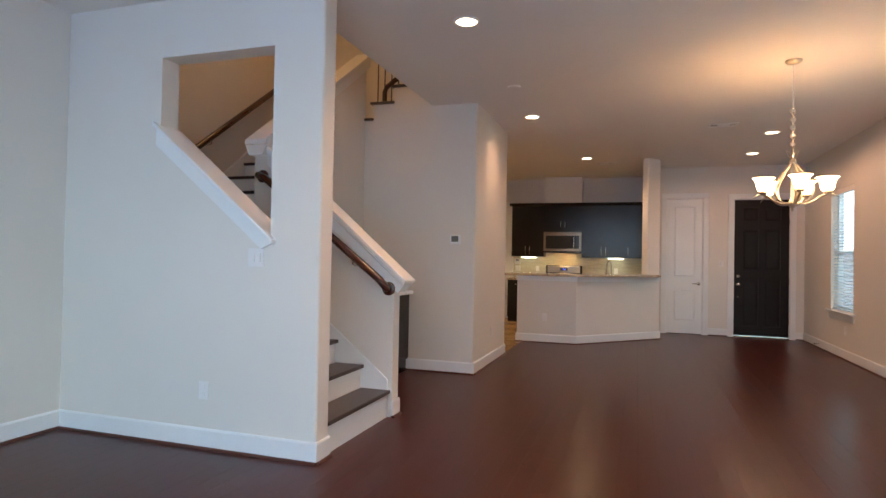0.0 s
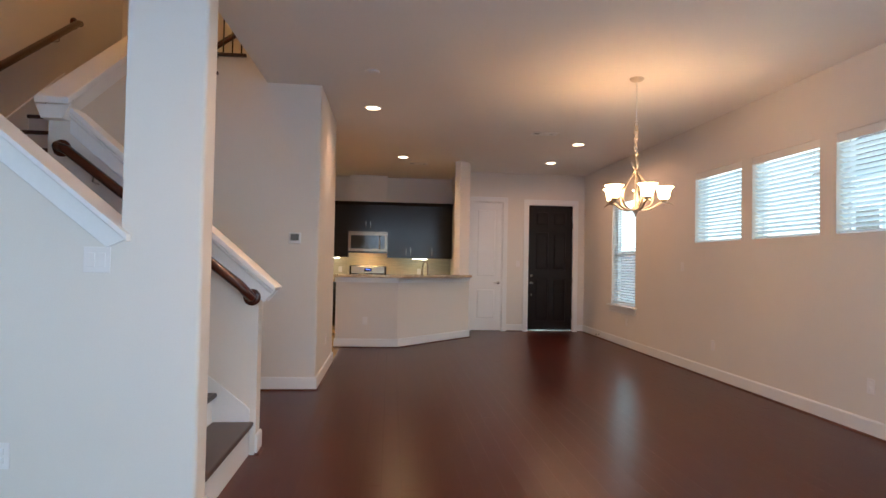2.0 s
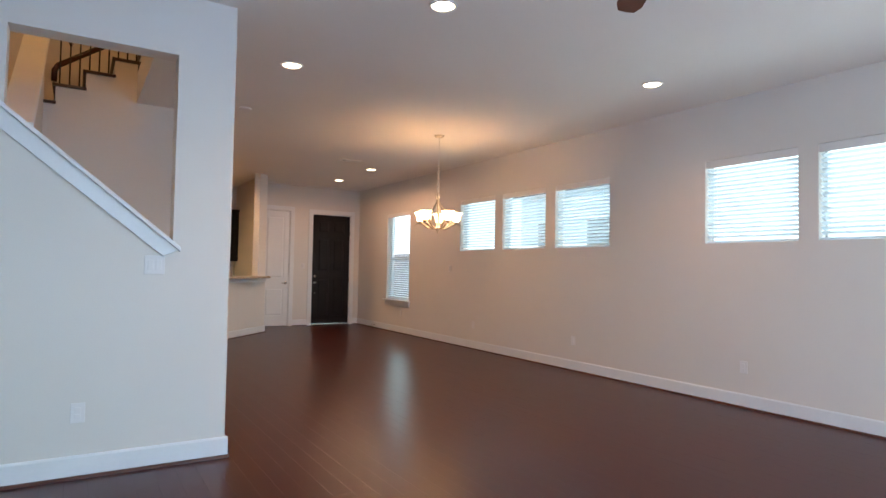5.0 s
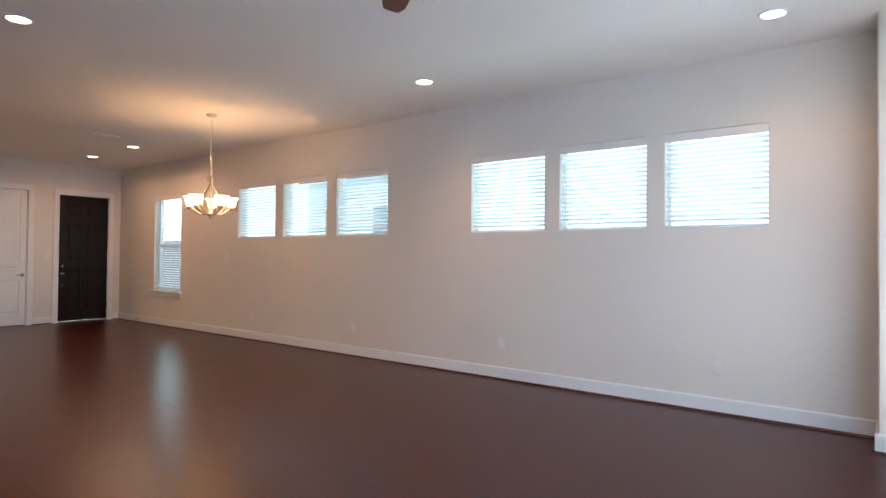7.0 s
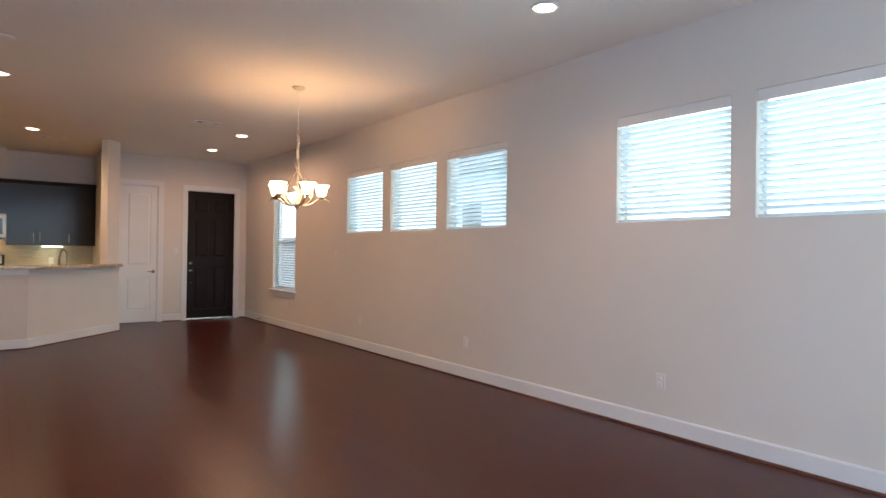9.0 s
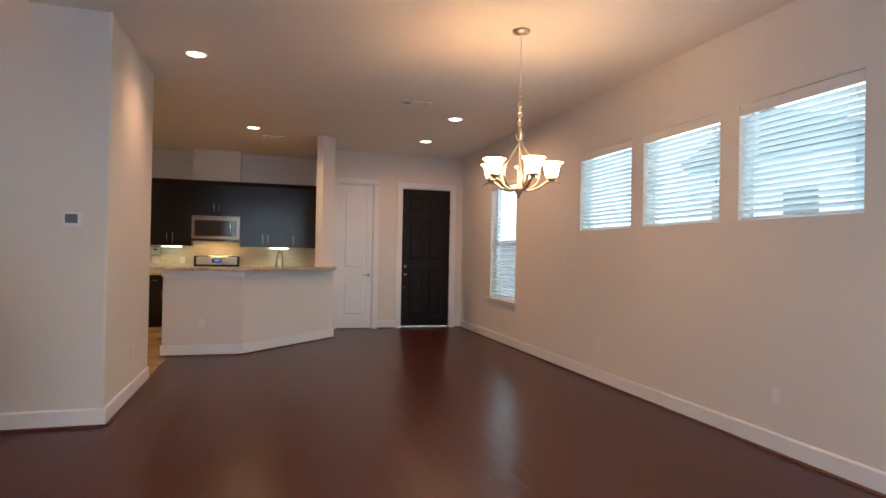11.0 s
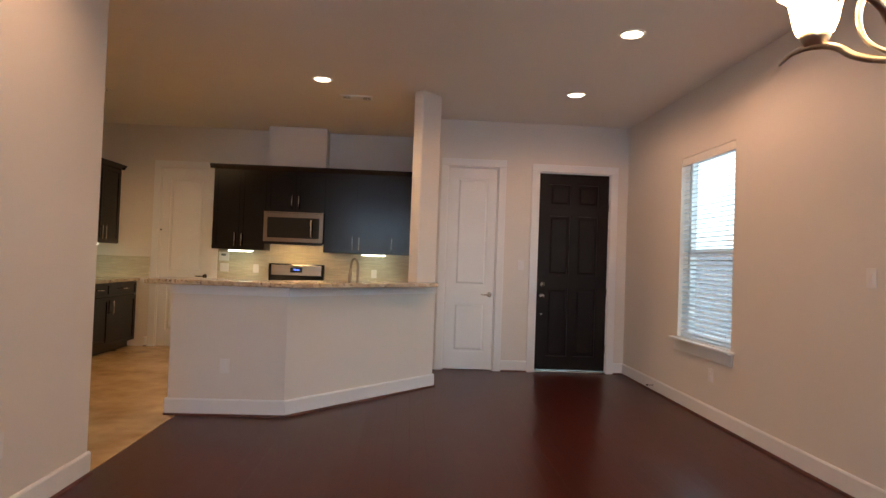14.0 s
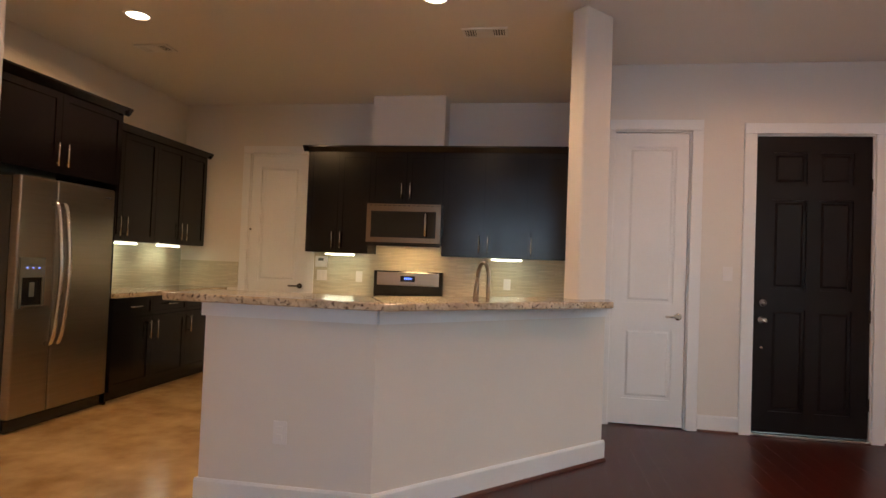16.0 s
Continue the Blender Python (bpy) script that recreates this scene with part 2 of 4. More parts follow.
def smooth(points, n=5):
    """More points along a rounded line through the given ones."""
    p = np.array(points, dtype=float)
    q = np.vstack([2 * p[0] - p[1], p, 2 * p[-1] - p[-2]])
    out = []
    for i in range(1, len(q) - 2):
        for k in range(n):
            u = k / n
            out.append(0.5 * (2 * q[i] + (q[i + 1] - q[i - 1]) * u + (2 * q[i - 1] - 5 * q[i] + 4 * q[i + 1] - q[i + 2]) * u * u + (3 * q[i] - q[i - 1] - 3 * q[i + 1] + q[i + 2]) * u ** 3))
    return [tuple(v) for v in out] + [tuple(p[-1])]


def part(name, bm, mat, parent=None, label="", soft=0.0):
    """Links a bmesh as one mesh object, at top level or under a thing or a part."""
    me = bpy.data.meshes.new(name)
    bm.to_mesh(me)
    bm.free()
    me.materials.append(mat)
    ob = new(name, me)
    if parent is not None:
        ob.parent = parent
        ob.matrix_parent_inverse = WORLD.get(parent, Matrix()).inverted()
    if soft:
        md = ob.modifiers.new("edge", "BEVEL")
        md.width, md.segments, md.limit_method = soft, 2, "ANGLE"
    return tagged(ob, label)


def thing(name, at, label, category, group="", kind=""):
    ob = new(name)
    ob.empty_display_size = 0.1
    ob.matrix_basis = Matrix.Translation(at)
    WORLD[ob] = ob.matrix_basis.copy()
    return tagged(ob, label, category, group, kind)


def holed(axis, a0, a1, u0, u1, z0, z1, holes=(), bend=None):
    """One closed plate between a0 and a1 across its axis, along u, with openings (u0, u1, z0, z1) cut through."""
    us = sorted({u0, u1, *[h[0] for h in holes], *[h[1] for h in holes]})
    zs = sorted({z0, z1, *[h[2] for h in holes], *[h[3] for h in holes]})
    keep = {}
    for i in range(len(us) - 1):
        for k in range(len(zs) - 1):
            um, zm = (us[i] + us[i + 1]) / 2, (zs[k] + zs[k + 1]) / 2
            keep[i, k] = not any(h[0] < um < h[1] and h[2] < zm < h[3] for h in holes)
    bm, vs = bmesh.new(), {}

    def vert(i, k, side):
        if (i, k, side) not in vs:
            z = zs[k] if bend is None else bend(us[i], zs[k])
            a = a1 if side else a0
            vs[i, k, side] = bm.verts.new((a, us[i], z) if axis == "x" else (us[i], a, z))
        return vs[i, k, side]
    for (i, k), on in keep.items():
        if not on:
            continue
        for side in (0, 1):
            bm.faces.new([vert(i, k, side), vert(i + 1, k, side), vert(i + 1, k + 1, side), vert(i, k + 1, side)])
        for di, dk, p, q in ((-1, 0, (i, k), (i, k + 1)), (1, 0, (i + 1, k), (i + 1, k + 1)), (0, -1, (i, k), (i + 1, k)), (0, 1, (i, k + 1), (i + 1, k + 1))):
            if not keep.get((i + di, k + dk), False):
                bm.faces.new([vert(*p, 0), vert(*q, 0), vert(*q, 1), vert(*p, 1)])
    bmesh.ops.recalc_face_normals(bm, faces=bm.faces)
    return bm


def round_corners(bm, corners, radius=0.018):
    """Rounds the upright edges that stand at the given (x, y) places."""
    es = [e for e in bm.edges if all(any(abs(v.co.x - x) < 1e-4 and abs(v.co.y - y) < 1e-4 for x, y in corners) for v in e.verts) and (e.verts[0].co - e.verts[1].co).xy.length < 1e-4]
    bmesh.ops.bevel(bm, geom=es, offset=radius, segments=4, profile=0.5, affect="EDGES")
    return bm


def wall(name, axis, a0, a1, u0, u1, z0, z1, holes=(), mat=None, label="off-white painted plaster wall", corners=()):
    bm = holed(axis, a0, a1, u0, u1, z0, z1, holes)
    if corners:
        round_corners(bm, corners)
    return tagged(part(name, bm, mat or PAINT), label, "wall", kind="structure")


# ---- structure ----
H = 3.05
EAST_WINDOWS = [(6.365, 7.335), (5.2, 6.175), (4.04, 5.005), (1.82, 2.75), (0.765, 1.65), (-0.24, 0.6)]
TALL = (9.115, 10.085, 0.655, 2.41)
wall("wall_east", "x", 2.865, 3.03, -1.45, 11.7, 0, H, [(a, b, 1.6, 2.455) for a, b in EAST_WINDOWS] + [TALL])
wall("wall_entry", "y", 11.545, 11.68, 0.475, 2.865, 0, H, [(1.75, 2.647, 0, 2.458), (0.628, 1.25, 0, 2.485)])
wall("wall_closet", "x", 0.36, 0.475, 10.6, 12.7, 0, H)
# Unseen walls behind the closet, added to keep daylight from leaking under its door.
wall("wall_daylight_block_back", "y", 12.7, 12.83, 0.476, 1.6, 0, H)
wall("wall_daylight_block_side", "x", 1.45, 1.6, 11.681, 12.699, 0, H)
wall("wall_north_kitchen", "y", 12.7, 12.83, -4.25, 0.475, 0, H, [(-3.27, -2.55, 0, 2.475)])
wall("wall_west_kitchen", "x", -4.25, -4.1, 7.93, 12.7, 0, H)
wall("wall_stair_box_east", "x", -1.74, -1.615, 6.41, 7.93, 0, H, corners=[(-1.615, 7.93)])
wall("wall_kitchen_south", "y", 7.81, 7.93, -4.2, -1.74, 0, H)
wall("wall_west_living", "x", -4.05, -3.9, -1.45, 3.165, 0, H)
wall("wall_south", "y", -1.6, -1.45, -4.05, 3.03, 0, H, [(-2.85, 2.4, 0.05, 2.85)])
wall("wall_south_pier", "y", -1.449, -0.97, 2.45, 2.864, 0, H, corners=[(2.45, -0.97)])
wall("wall_west_stair", "x", -4.2, -4.05, 3.165, 7.52, 0, 5.6)

# wall with the sloping opening beside the stair
SL = 0.825
bm = holed("y", 3.165, 3.325, -4.05, -1.77, 0, H, [(-3.04, -2.133, 1.37, 2.65)], bend=lambda u, z: z + 0.915 * SL if (u < -3.0 and abs(z - 1.37) < 1e-6) else z)
round_corners(bm, [(-1.77, 3.165), (-1.77, 3.325)])
tagged(part("wall_stair_south", bm, PAINT), "off-white wall with a sloping cut-out", "wall", kind="structure")
wall("wall_upper_south", "y", 3.165, 3.31, -4.05, -0.9, H + 0.35, 5.6)
wall("wall_upper_north", "y", 7.4, 7.52, -4.05, -2.15, H - 0.3, 5.6)
wall("wall_upper_hall", "y", 7.4, 7.52, -2.15, -0.9, H + 0.35, 5.6)
wall("wall_upper_east", "x", -0.9, -0.78, 3.165, 7.52, H + 0.35, 5.6)

# wall under the top flight, with its stepped edge in the stairwell
RISE3, RUN3, X3, Z3 = 0.188, 0.265, -2.90, 3.105
pts = [(-3.03, 0), (-1.615, 0), (-1.615, H), (-2.15, H)]
top = []
for k in range(0, 4):
    xk = X3 + RUN3 * k
    top += [(min(xk, -2.15), Z3 + RISE3 * (k - 1)), (min(xk, -2.15), Z3 + RISE3 * k)]
top = [(-3.03, Z3 - RISE3)] + [p for p in top if p[0] < -2.15] + [(-2.15, Z3 + RISE3 * 2)]
tagged(part("wall_stair_north", round_corners(prism(pts + top[::-1], "y", 6.29, 6.41), [(-1.615, 6.29)]), PAINT), "off-white wall stepped under the upper stair flight", "wall", kind="structure")

# half walls of the lower two flights
F = 0.80
CAP1, CAP2 = 0.86, 0.69


def cap1_z(x):
    return 1.08 + CAP1 * (-1.66 - x)


def cap2_z(y):
    return 2.27 + CAP2 * (y - 4.27)


hw1 = prism([(-3.0, 0), (-1.76, 0), (-1.76, cap1_z(-1.76) - 0.002), (-3.0, cap1_z(-3.0) - 0.002)], "y", 4.34, 4.46)
tagged(part("wall_stair_lower", hw1, PAINT), "off-white half wall beside the lower stair flight", "wall", kind="structure")
hw2 = prism([(4.34, 0), (6.29, 0), (6.29, cap2_z(6.29) - 0.002), (4.34, cap2_z(4.34) - 0.002)], "x", -3.12, -3.0)
tagged(part("wall_stair_middle", hw2, PAINT), "off-white half wall beside the middle stair flight", "wall", kind="structure")

# floors and ceilings
tagged(part("subfloor", boxes((-4.25, 3.03, -1.6, 12.83, -0.2, -0.0012)), FILLER), "dark underlay below the boards", "floor", kind="structure")
kit = prism([(-4.1, 7.92), (-1.62, 7.92), (-1.62, 9.3), (-0.80, 9.3), (0.42, 10.62), (0.42, 12.7), (-4.1, 12.7)], "z", -0.01, 0.004)
tagged(part("floor_kitchen", kit, TAN), "polished mottled tan kitchen floor", "floor", kind="structure")
bm = boxes((-2.15, 3.03, -1.6, 12.83, H, H + 0.35), (-4.25, -2.15, -1.6, 3.325, H, H + 0.35), (-4.25, -2.15, 7.52, 12.83, H, H + 0.35))
tagged(part("ceiling", bm, CEIL), "matt off-white ceiling", "ceiling", kind="structure")
tagged(part("ceiling_stairwell", boxes((-4.2, -0.78, 3.165, 7.52, 5.6, 5.7)), CEIL), "ceiling over the stairwell", "ceiling", kind="structure")

# baseboards with a dark shoe strip
BH, BT = 0.135, 0.016


def baseboard(x0, y0, x1, y1, nx, ny, z=0.0):
    """Along a wall line, standing out to the side (nx, ny)."""
    d = Vector((x1 - x0, y1 - y0, 0))
    length, d = d.length, d.normalized()
    n = Vector((nx, ny, 0)).normalized()
    prof = [(0, 0.018), (BT, 0.018), (BT, BH - 0.012), (BT * 0.55, BH), (0, BH)]
    shoe = [(0, 0), (BT + 0.017, 0), (BT + 0.015, 0.008), (BT + 0.008, 0.017), (0, 0.018)]
    for nm, pr, mt, lb in (("baseboard", prof, TRIM, "white painted baseboard"), ("shoe_trim", shoe, SHOE, "dark red-brown shoe moulding")):
        bm = bmesh.new()
        va = [bm.verts.new(Vector((x0, y0, z)) + n * a + Vector((0, 0, b))) for a, b in pr]
        vb = [bm.verts.new(Vector((x0, y0, z)) + n * a + d * length + Vector((0, 0, b))) for a, b in pr]
        k = len(pr)
        bm.faces.new(va), bm.faces.new(vb[::-1])
        for i in range(k):
            bm.faces.new((va[i], vb[i], vb[(i + 1) % k], va[(i + 1) % k]))
        bmesh.ops.recalc_face_normals(bm, faces=bm.faces)
        tagged(part(nm, bm, mt), lb, "trim", kind="structure")


DW = Vector((-0.775, 9.25, 0)), Vector((0.475, 10.556, 0))
for row in (
    (2.865, -0.97, 2.865, 11.545, -1, 0), (1.25 + 0.095, 11.545, 1.75 - 0.09, 11.545, 0, -1), (2.647 + 0.09, 11.545, 2.865 - BT, 11.545, 0, -1),
    (-3.9, 3.165, -1.77 + BT, 3.165, 0, -1), (-1.77, 3.165, -1.77, 3.325, 1, 0), (-3.9, -1.45, -3.9, 3.165 - BT, 1, 0),
    (-3.0, 6.29, -1.615 + BT, 6.29, 0, -1), (-1.615, 6.29, -1.615, 7.93, 1, 0), (-3.0, 4.46, -3.0, 6.29 - BT, 1, 0), (-3.0 + BT, 4.46, -1.76, 4.46, 0, 1),
    (-1.76, 4.34 - BT, -1.76, 4.46 + BT, 1, 0), (-1.70 - BT, 9.25, DW[0].x + 0.008, 9.25, 0, -1), (-1.70, 9.25, -1.70, 9.37, -1, 0),
    (DW[0].x, DW[0].y, DW[1].x + 0.012, DW[1].y + 0.012, 0.722, -0.691), (-3.9, -1.45, -2.87, -1.45, 0, 1), (2.45, -0.97, 2.849, -0.97, 0, 1), (2.45, -1.45, 2.45, -0.97 + BT, -1, 0),
    (-3.4, 12.7, -3.37, 12.7, 0, -1),
):
    baseboard(*row)

# ---- stairs ----
R1, N1, X1 = 0.19, 0.2375, -1.80
stair1 = thing("staircase", (-2.4, 3.8, 0), "white staircase with dark wooden treads", "staircase")


def flight(parent, axis, start, sign, z0, count, side0, side1, rise, run, last=False):
    """Risers and treads along an axis. Each tread has a nosing."""
    for k in range(count):
        a = start + sign * run * k
        zt = z0 + rise * (k + 1)
        f, b = a - sign * 0.028, a + sign * run
        lo, hi = min(f, b), max(f, b)
        rl, rh = min(a, a + sign * 0.02), max(a, a + sign * 0.02)
        if axis == "x":
            part("tread", boxes((lo, hi, side0, side1, zt - 0.03, zt), bevel=0.008), TREAD, parent, "dark stained wooden tread" if k == 0 else "")
            part("riser", boxes((rl, rh, side0, side1, zt - rise, zt - 0.03)), TRIM, parent, "white painted riser" if k == 0 else "")
        else:
            part("tread", boxes((side0, side1, lo, hi, zt - 0.03, zt), bevel=0.008), TREAD, parent)
            part("riser", boxes((side0, side1, rl, rh, zt - rise, zt - 0.03)), TRIM, parent)


flight(stair1, "x", X1, -1, 0.03, 6, 3.327, 4.338, R1, N1)
part("riser", boxes((X1 - 0.02, X1, 3.327, 4.338, 0.0, 0.0299)), TRIM, stair1)
ZL1 = 0.03 + R1 * 7
part("landing", boxes((-4.05, X1 - 6 * N1 + 0.028, 3.327, 4.338, ZL1 - 0.04, ZL1), bevel=0.006), TREAD, stair1)
part("riser", boxes((X1 - 6 * N1 - 0.02, X1 - 6 * N1, 3.327, 4.338, ZL1 - R1, ZL1 - 0.04)), TRIM, stair1)
flight(stair1, "y", 4.34, 1, ZL1, 7, -4.048, -3.122, R1, 0.27)
ZL2 = ZL1 + 8 * R1
part("landing", boxes((-4.05, -3.03, 6.23, 7.4, ZL2 - 0.04, ZL2), bevel=0.006), TREAD, stair1)
part("riser", boxes((-4.048, -3.122, 6.23, 6.25, ZL2 - R1, ZL2 - 0.04)), TRIM, stair1)
# sloping skirts along the walls of the lower flight
for yy0, yy1 in ((4.325, 4.34), (3.325, 3.34)):
    sk = prism([(-1.80, 0.0), (-1.80, 0.30), (-1.83, 0.33), (-3.2, 0.33 + 1.37 * F), (-3.2, 0.08 + 1.37 * F)], "y", yy0, yy1)
    part("skirt", sk, TRIM, stair1, "white sloping skirt board")
sk = prism([(4.34, ZL1), (4.34, ZL1 + 0.22), (6.23, ZL2 + 0.16), (6.23, ZL2 - 0.1)], "x", -4.05, -4.035)
part("skirt", sk, TRIM, stair1)

stair3 = thing("upper_flight", (-2.5, 6.8, 3.0), "upper stair flight with dark treads and iron balusters", "staircase")
for k in range(-1, 4):
    xk, zk = X3 + RUN3 * k, Z3 + RISE3 * k
    part("tread", boxes((max(xk - 0.03, -3.06), xk + RUN3 + 0.01, 6.255, 7.4, zk + 0.002, zk + 0.03), bevel=0.007), TREAD, stair3)
    part("riser", boxes((xk, xk + 0.02, 6.412, 7.4, zk - RISE3 + 0.03, zk)), TRIM, stair3)
    if k >= 0:
        for j in range(3):
            bx = xk + 0.03 + j * RUN3 / 3
            zb = zk + 0.03
            zr = Z3 + 0.47 + (bx - X3) / RUN3 * RISE3
            bal = part("baluster", tube([(bx, 6.35, zb), (bx, 6.35, zr + 0.55)], 0.0075, 8), IRON, stair3, "thin black iron baluster" if j == 0 and k == 0 else "")
            if j == 1:
                tw = []
                for s in range(4):
                    tw.append(tube([(bx + 0.018 * math.sin(math.pi * u) * math.cos(s * math.pi / 2 + 3 * u), 6.35 + 0.018 * math.sin(math.pi * u) * math.sin(s * math.pi / 2 + 3 * u), zb + 0.42 + 0.1 * u) for u in [i / 8 for i in range(9)]], 0.0035, 5))
                for b in tw:
                    part("basket_twist", b, IRON, bal)
rz = lambda x: Z3 + 0.33 + (x - X3) / RUN3 * RISE3
part("handrail", tube([(-2.93, 6.68, rz(-2.93) - 0.16), (-2.93, 6.68, rz(-2.93) - 0.04), (-2.90, 6.68, rz(-2.90)), (-2.0, 6.68, rz(-2.0))], 0.03, 12), RAIL, stair3, "dark polished handrail with a drop end")


# ---- sloping caps ----
def cap_run(parent, axis, u0, z0, u1, z1, c0, c1, thick=0.045, band=0.13, lip=0.05, plumb=None):
    """A sloping cap board with an apron board under its lip on both sides; its lower end is cut square, or its aprons stop plumb."""
    d = Vector((u1 - u0, z1 - z0)).normalized()
    n = Vector((d.y, -d.x)) if d.x > 0 else Vector((-d.y, d.x))

    def end(drop):
        if plumb is not None:
            return (plumb, z0 + (plumb - u0) * d.y / d.x - drop)
        k = drop * abs(d.x)
        return (u0 + n.x * k, z0 + n.y * k)
    top = (u0, z0 + thick) if plumb is not None else end(-thick)
    part("cap_board", prism([(u0, z0), (u1, z1), (u1, z1 + thick), top], axis, c0 - lip, c1 + lip), TRIM, parent, soft=0.006)
    for a, b in ((c0 - 0.018, c0 - 0.001), (c1 + 0.001, c1 + 0.018)):
        part("apron", prism([end(band), (u1, z1 - band), (u1, z1 - 0.001), end(0.001)], axis, a, b), TRIM, parent, soft=0.003)
    for a, b in ((c0 - 0.036, c0 - 0.019), (c1 + 0.019, c1 + 0.036)):
        part("moulding", prism([end(0.03), (u1, z1 - 0.03), (u1, z1 - 0.001), end(0.001)], axis, a, b), TRIM, parent, soft=0.008)


cap1 = thing("stair_cap", (-2.0, 4.4, 1.1), "white sloping cap on the lower half wall", "trim")
cap_run(cap1, "y", -1.66, cap1_z(-1.66), -2.98, cap1_z(-2.98), 4.34, 4.46)
cap2 = thing("stair_cap", (-3.06, 5.0, 2.3), "white sloping cap on the middle half wall", "trim")
cap_run(cap2, "x", 4.25, cap2_z(4.25), 6.36, cap2_z(6.36), -3.12, -3.0, lip=0.045, plumb=4.335)
part("end_moulding", prism([(-3.128, 2.165), (-2.992, 2.165), (-2.985, 2.185), (-2.962, 2.235), (-2.958, 2.254), (-3.162, 2.254), (-3.158, 2.235), (-3.135, 2.185)], "y", 4.262, 4.339), TRIM, cap2, "moulded end block under the cap")

sill = thing("stair_cap", (-2.6, 3.16, 1.8), "white sloping sill on the wall cut-out", "trim")
zA, zB = 1.372, 1.372 + 0.93 * SL
part("cap_board", prism([(-2.09, zA - 0.01), (-3.07, zB + 0.03), (-3.07, zB + 0.062), (-2.09, zA + 0.022)], "y", 3.118, 3.164), TRIM, sill, soft=0.005)
part("inner_board", prism([(-2.127, zA + 0.014), (-3.038, zB + 0.002), (-3.038, zB + 0.034), (-2.127, zA + 0.046)], "y", 3.166, 3.36), TRIM, sill)
part("apron", prism([(-2.10, zA - 0.0), (-3.06, zB + 0.02), (-3.06, zB - 0.10), (-2.19, zA - 0.04)], "y", 3.145, 3.164), TRIM, sill, soft=0.003)


# ---- handrails ----
def handrail(name, pts, label, brackets, wall_dir):
    t = thing(name, pts[1], label, "handrail")
    part("rail", tube(pts, 0.032, 12), RAIL, t)
    turn = Vector(wall_dir).to_track_quat("Z", "Y").to_matrix().to_4x4()
    for p, near in ((pts[0], pts[1]), (pts[-1], pts[-2])):
        m = Matrix.Translation(Vector(p) - Vector(wall_dir) * 0.018) @ turn
        part("rosette", lathe([(0, 0), (0.046, 0), (0.055, 0.006), (0.056, 0.018), (0.054, 0.03), (0, 0.03)], 28, m), RAIL, t, "round dark wooden wall rosette")
    for x, y, z in brackets:
        w = Vector(wall_dir)
        p = Vector((x, y, z))
        part("bracket", tube([p, p - Vector((0, 0, 0.05)), p - Vector((0, 0, 0.06)) + w * 0.05, p + w * 0.075 - Vector((0, 0, 0.06))], 0.007, 8), NICKEL, t, "satin nickel wall bracket")
    return t


def r1(x):
    return 1.07 + (-1.80 - x) * 0.77


ry = 4.265
handrail("handrail", [(-1.80, 4.325, r1(-1.80) - 0.03), (-1.79, ry, r1(-1.80) - 0.03), (-1.86, ry - 0.005, r1(-1.86)), (-2.96, ry - 0.005, r1(-2.96)), (-3.02, ry - 0.005, r1(-2.99)), (-3.03, 4.335, r1(-2.99))],
         "dark polished wall handrail beside the lower flight", [(x, ry, r1(x) - 0.02) for x in (-2.1, -2.8)], (0, 1, 0))


def r2(y):
    return 2.44 + (y - 4.75) * 0.715


handrail("handrail", [(-4.03, 4.45, r2(4.45)), (-3.98, 4.45, r2(4.45)), (-3.975, 4.55, r2(4.55)), (-3.975, 6.3, r2(6.3)), (-3.98, 6.36, r2(6.33)), (-4.04, 6.36, r2(6.33))],
         "dark polished wall handrail beside the middle flight", [(-3.975, y, r2(y) - 0.02) for y in (4.8, 6.0)], (-1, 0, 0))

# ---- bar ----
nrm, along = Vector((0.722, -0.691, 0)), Vector((0.691, 0.722, 0))
A, B = DW
bk = -0.13
A2 = Vector((-0.835, 9.38, 0))
B2 = B + nrm * bk
hw = prism([(-1.70, 9.25), (A.x, A.y), (B.x, B.y), (B2.x, B2.y), (A2.x, A2.y), (-1.70, 9.38)], "z", 0, 1.05)
tagged(part("wall_bar", hw, PAINT), "off-white angled half wall under the bar", "wall", kind="structure")
C = B - along * 0.285
col = prism([(C.x, C.y), (B.x, B.y), (B2.x, B2.y), ((C + nrm * bk).x, (C + nrm * bk).y)], "z", 1.051, H)
tagged(part("wall_column", col, PAINT, soft=0.014), "off-white square column standing on the bar end", "column", kind="structure")
bar = thing("bar_counter", (-0.8, 9.3, 1.05), "speckled tan granite bar top", "countertop")
T = Vector((0.455, 10.19, 0))
T2 = B + nrm * 0.02 + along * 0.02
slab = [(-1.87, 9.12), (-0.71, 9.10), (T.x, T.y), (T.x + 0.035, T.y + 0.045), (T2.x, T2.y), ((C + nrm * 0.003).x + 0.19, (C + nrm * 0.003).y + 0.19), ((C + nrm * 0.003).x, (C + nrm * 0.003).y), ((C + nrm * bk).x, (C + nrm * bk).y), ((C + nrm * -0.28).x, (C + nrm * -0.28).y), (-0.92, 9.60), (-1.87, 9.60)]
part("slab", prism([slab[0], slab[1], slab[9], slab[10]], "z", 1.052, 1.092), GRANITE, bar, soft=0.008)
part("slab", prism(slab[1:10], "z", 1.052, 1.092), GRANITE, bar, soft=0.008)
ap = thing("bar_apron", (-0.8, 9.22, 0.98), "white trim board under the bar top", "trim")
part("board", boxes((-1.715, -0.775, 9.232, 9.249, 0.975, 1.05)), TRIM, ap)
q = [A + nrm * 0.001, B + nrm * 0.001, B + nrm * 0.019, A + nrm * 0.019]
part("board", prism([(p.x, p.y) for p in q], "z", 0.975, 1.05), TRIM, ap)


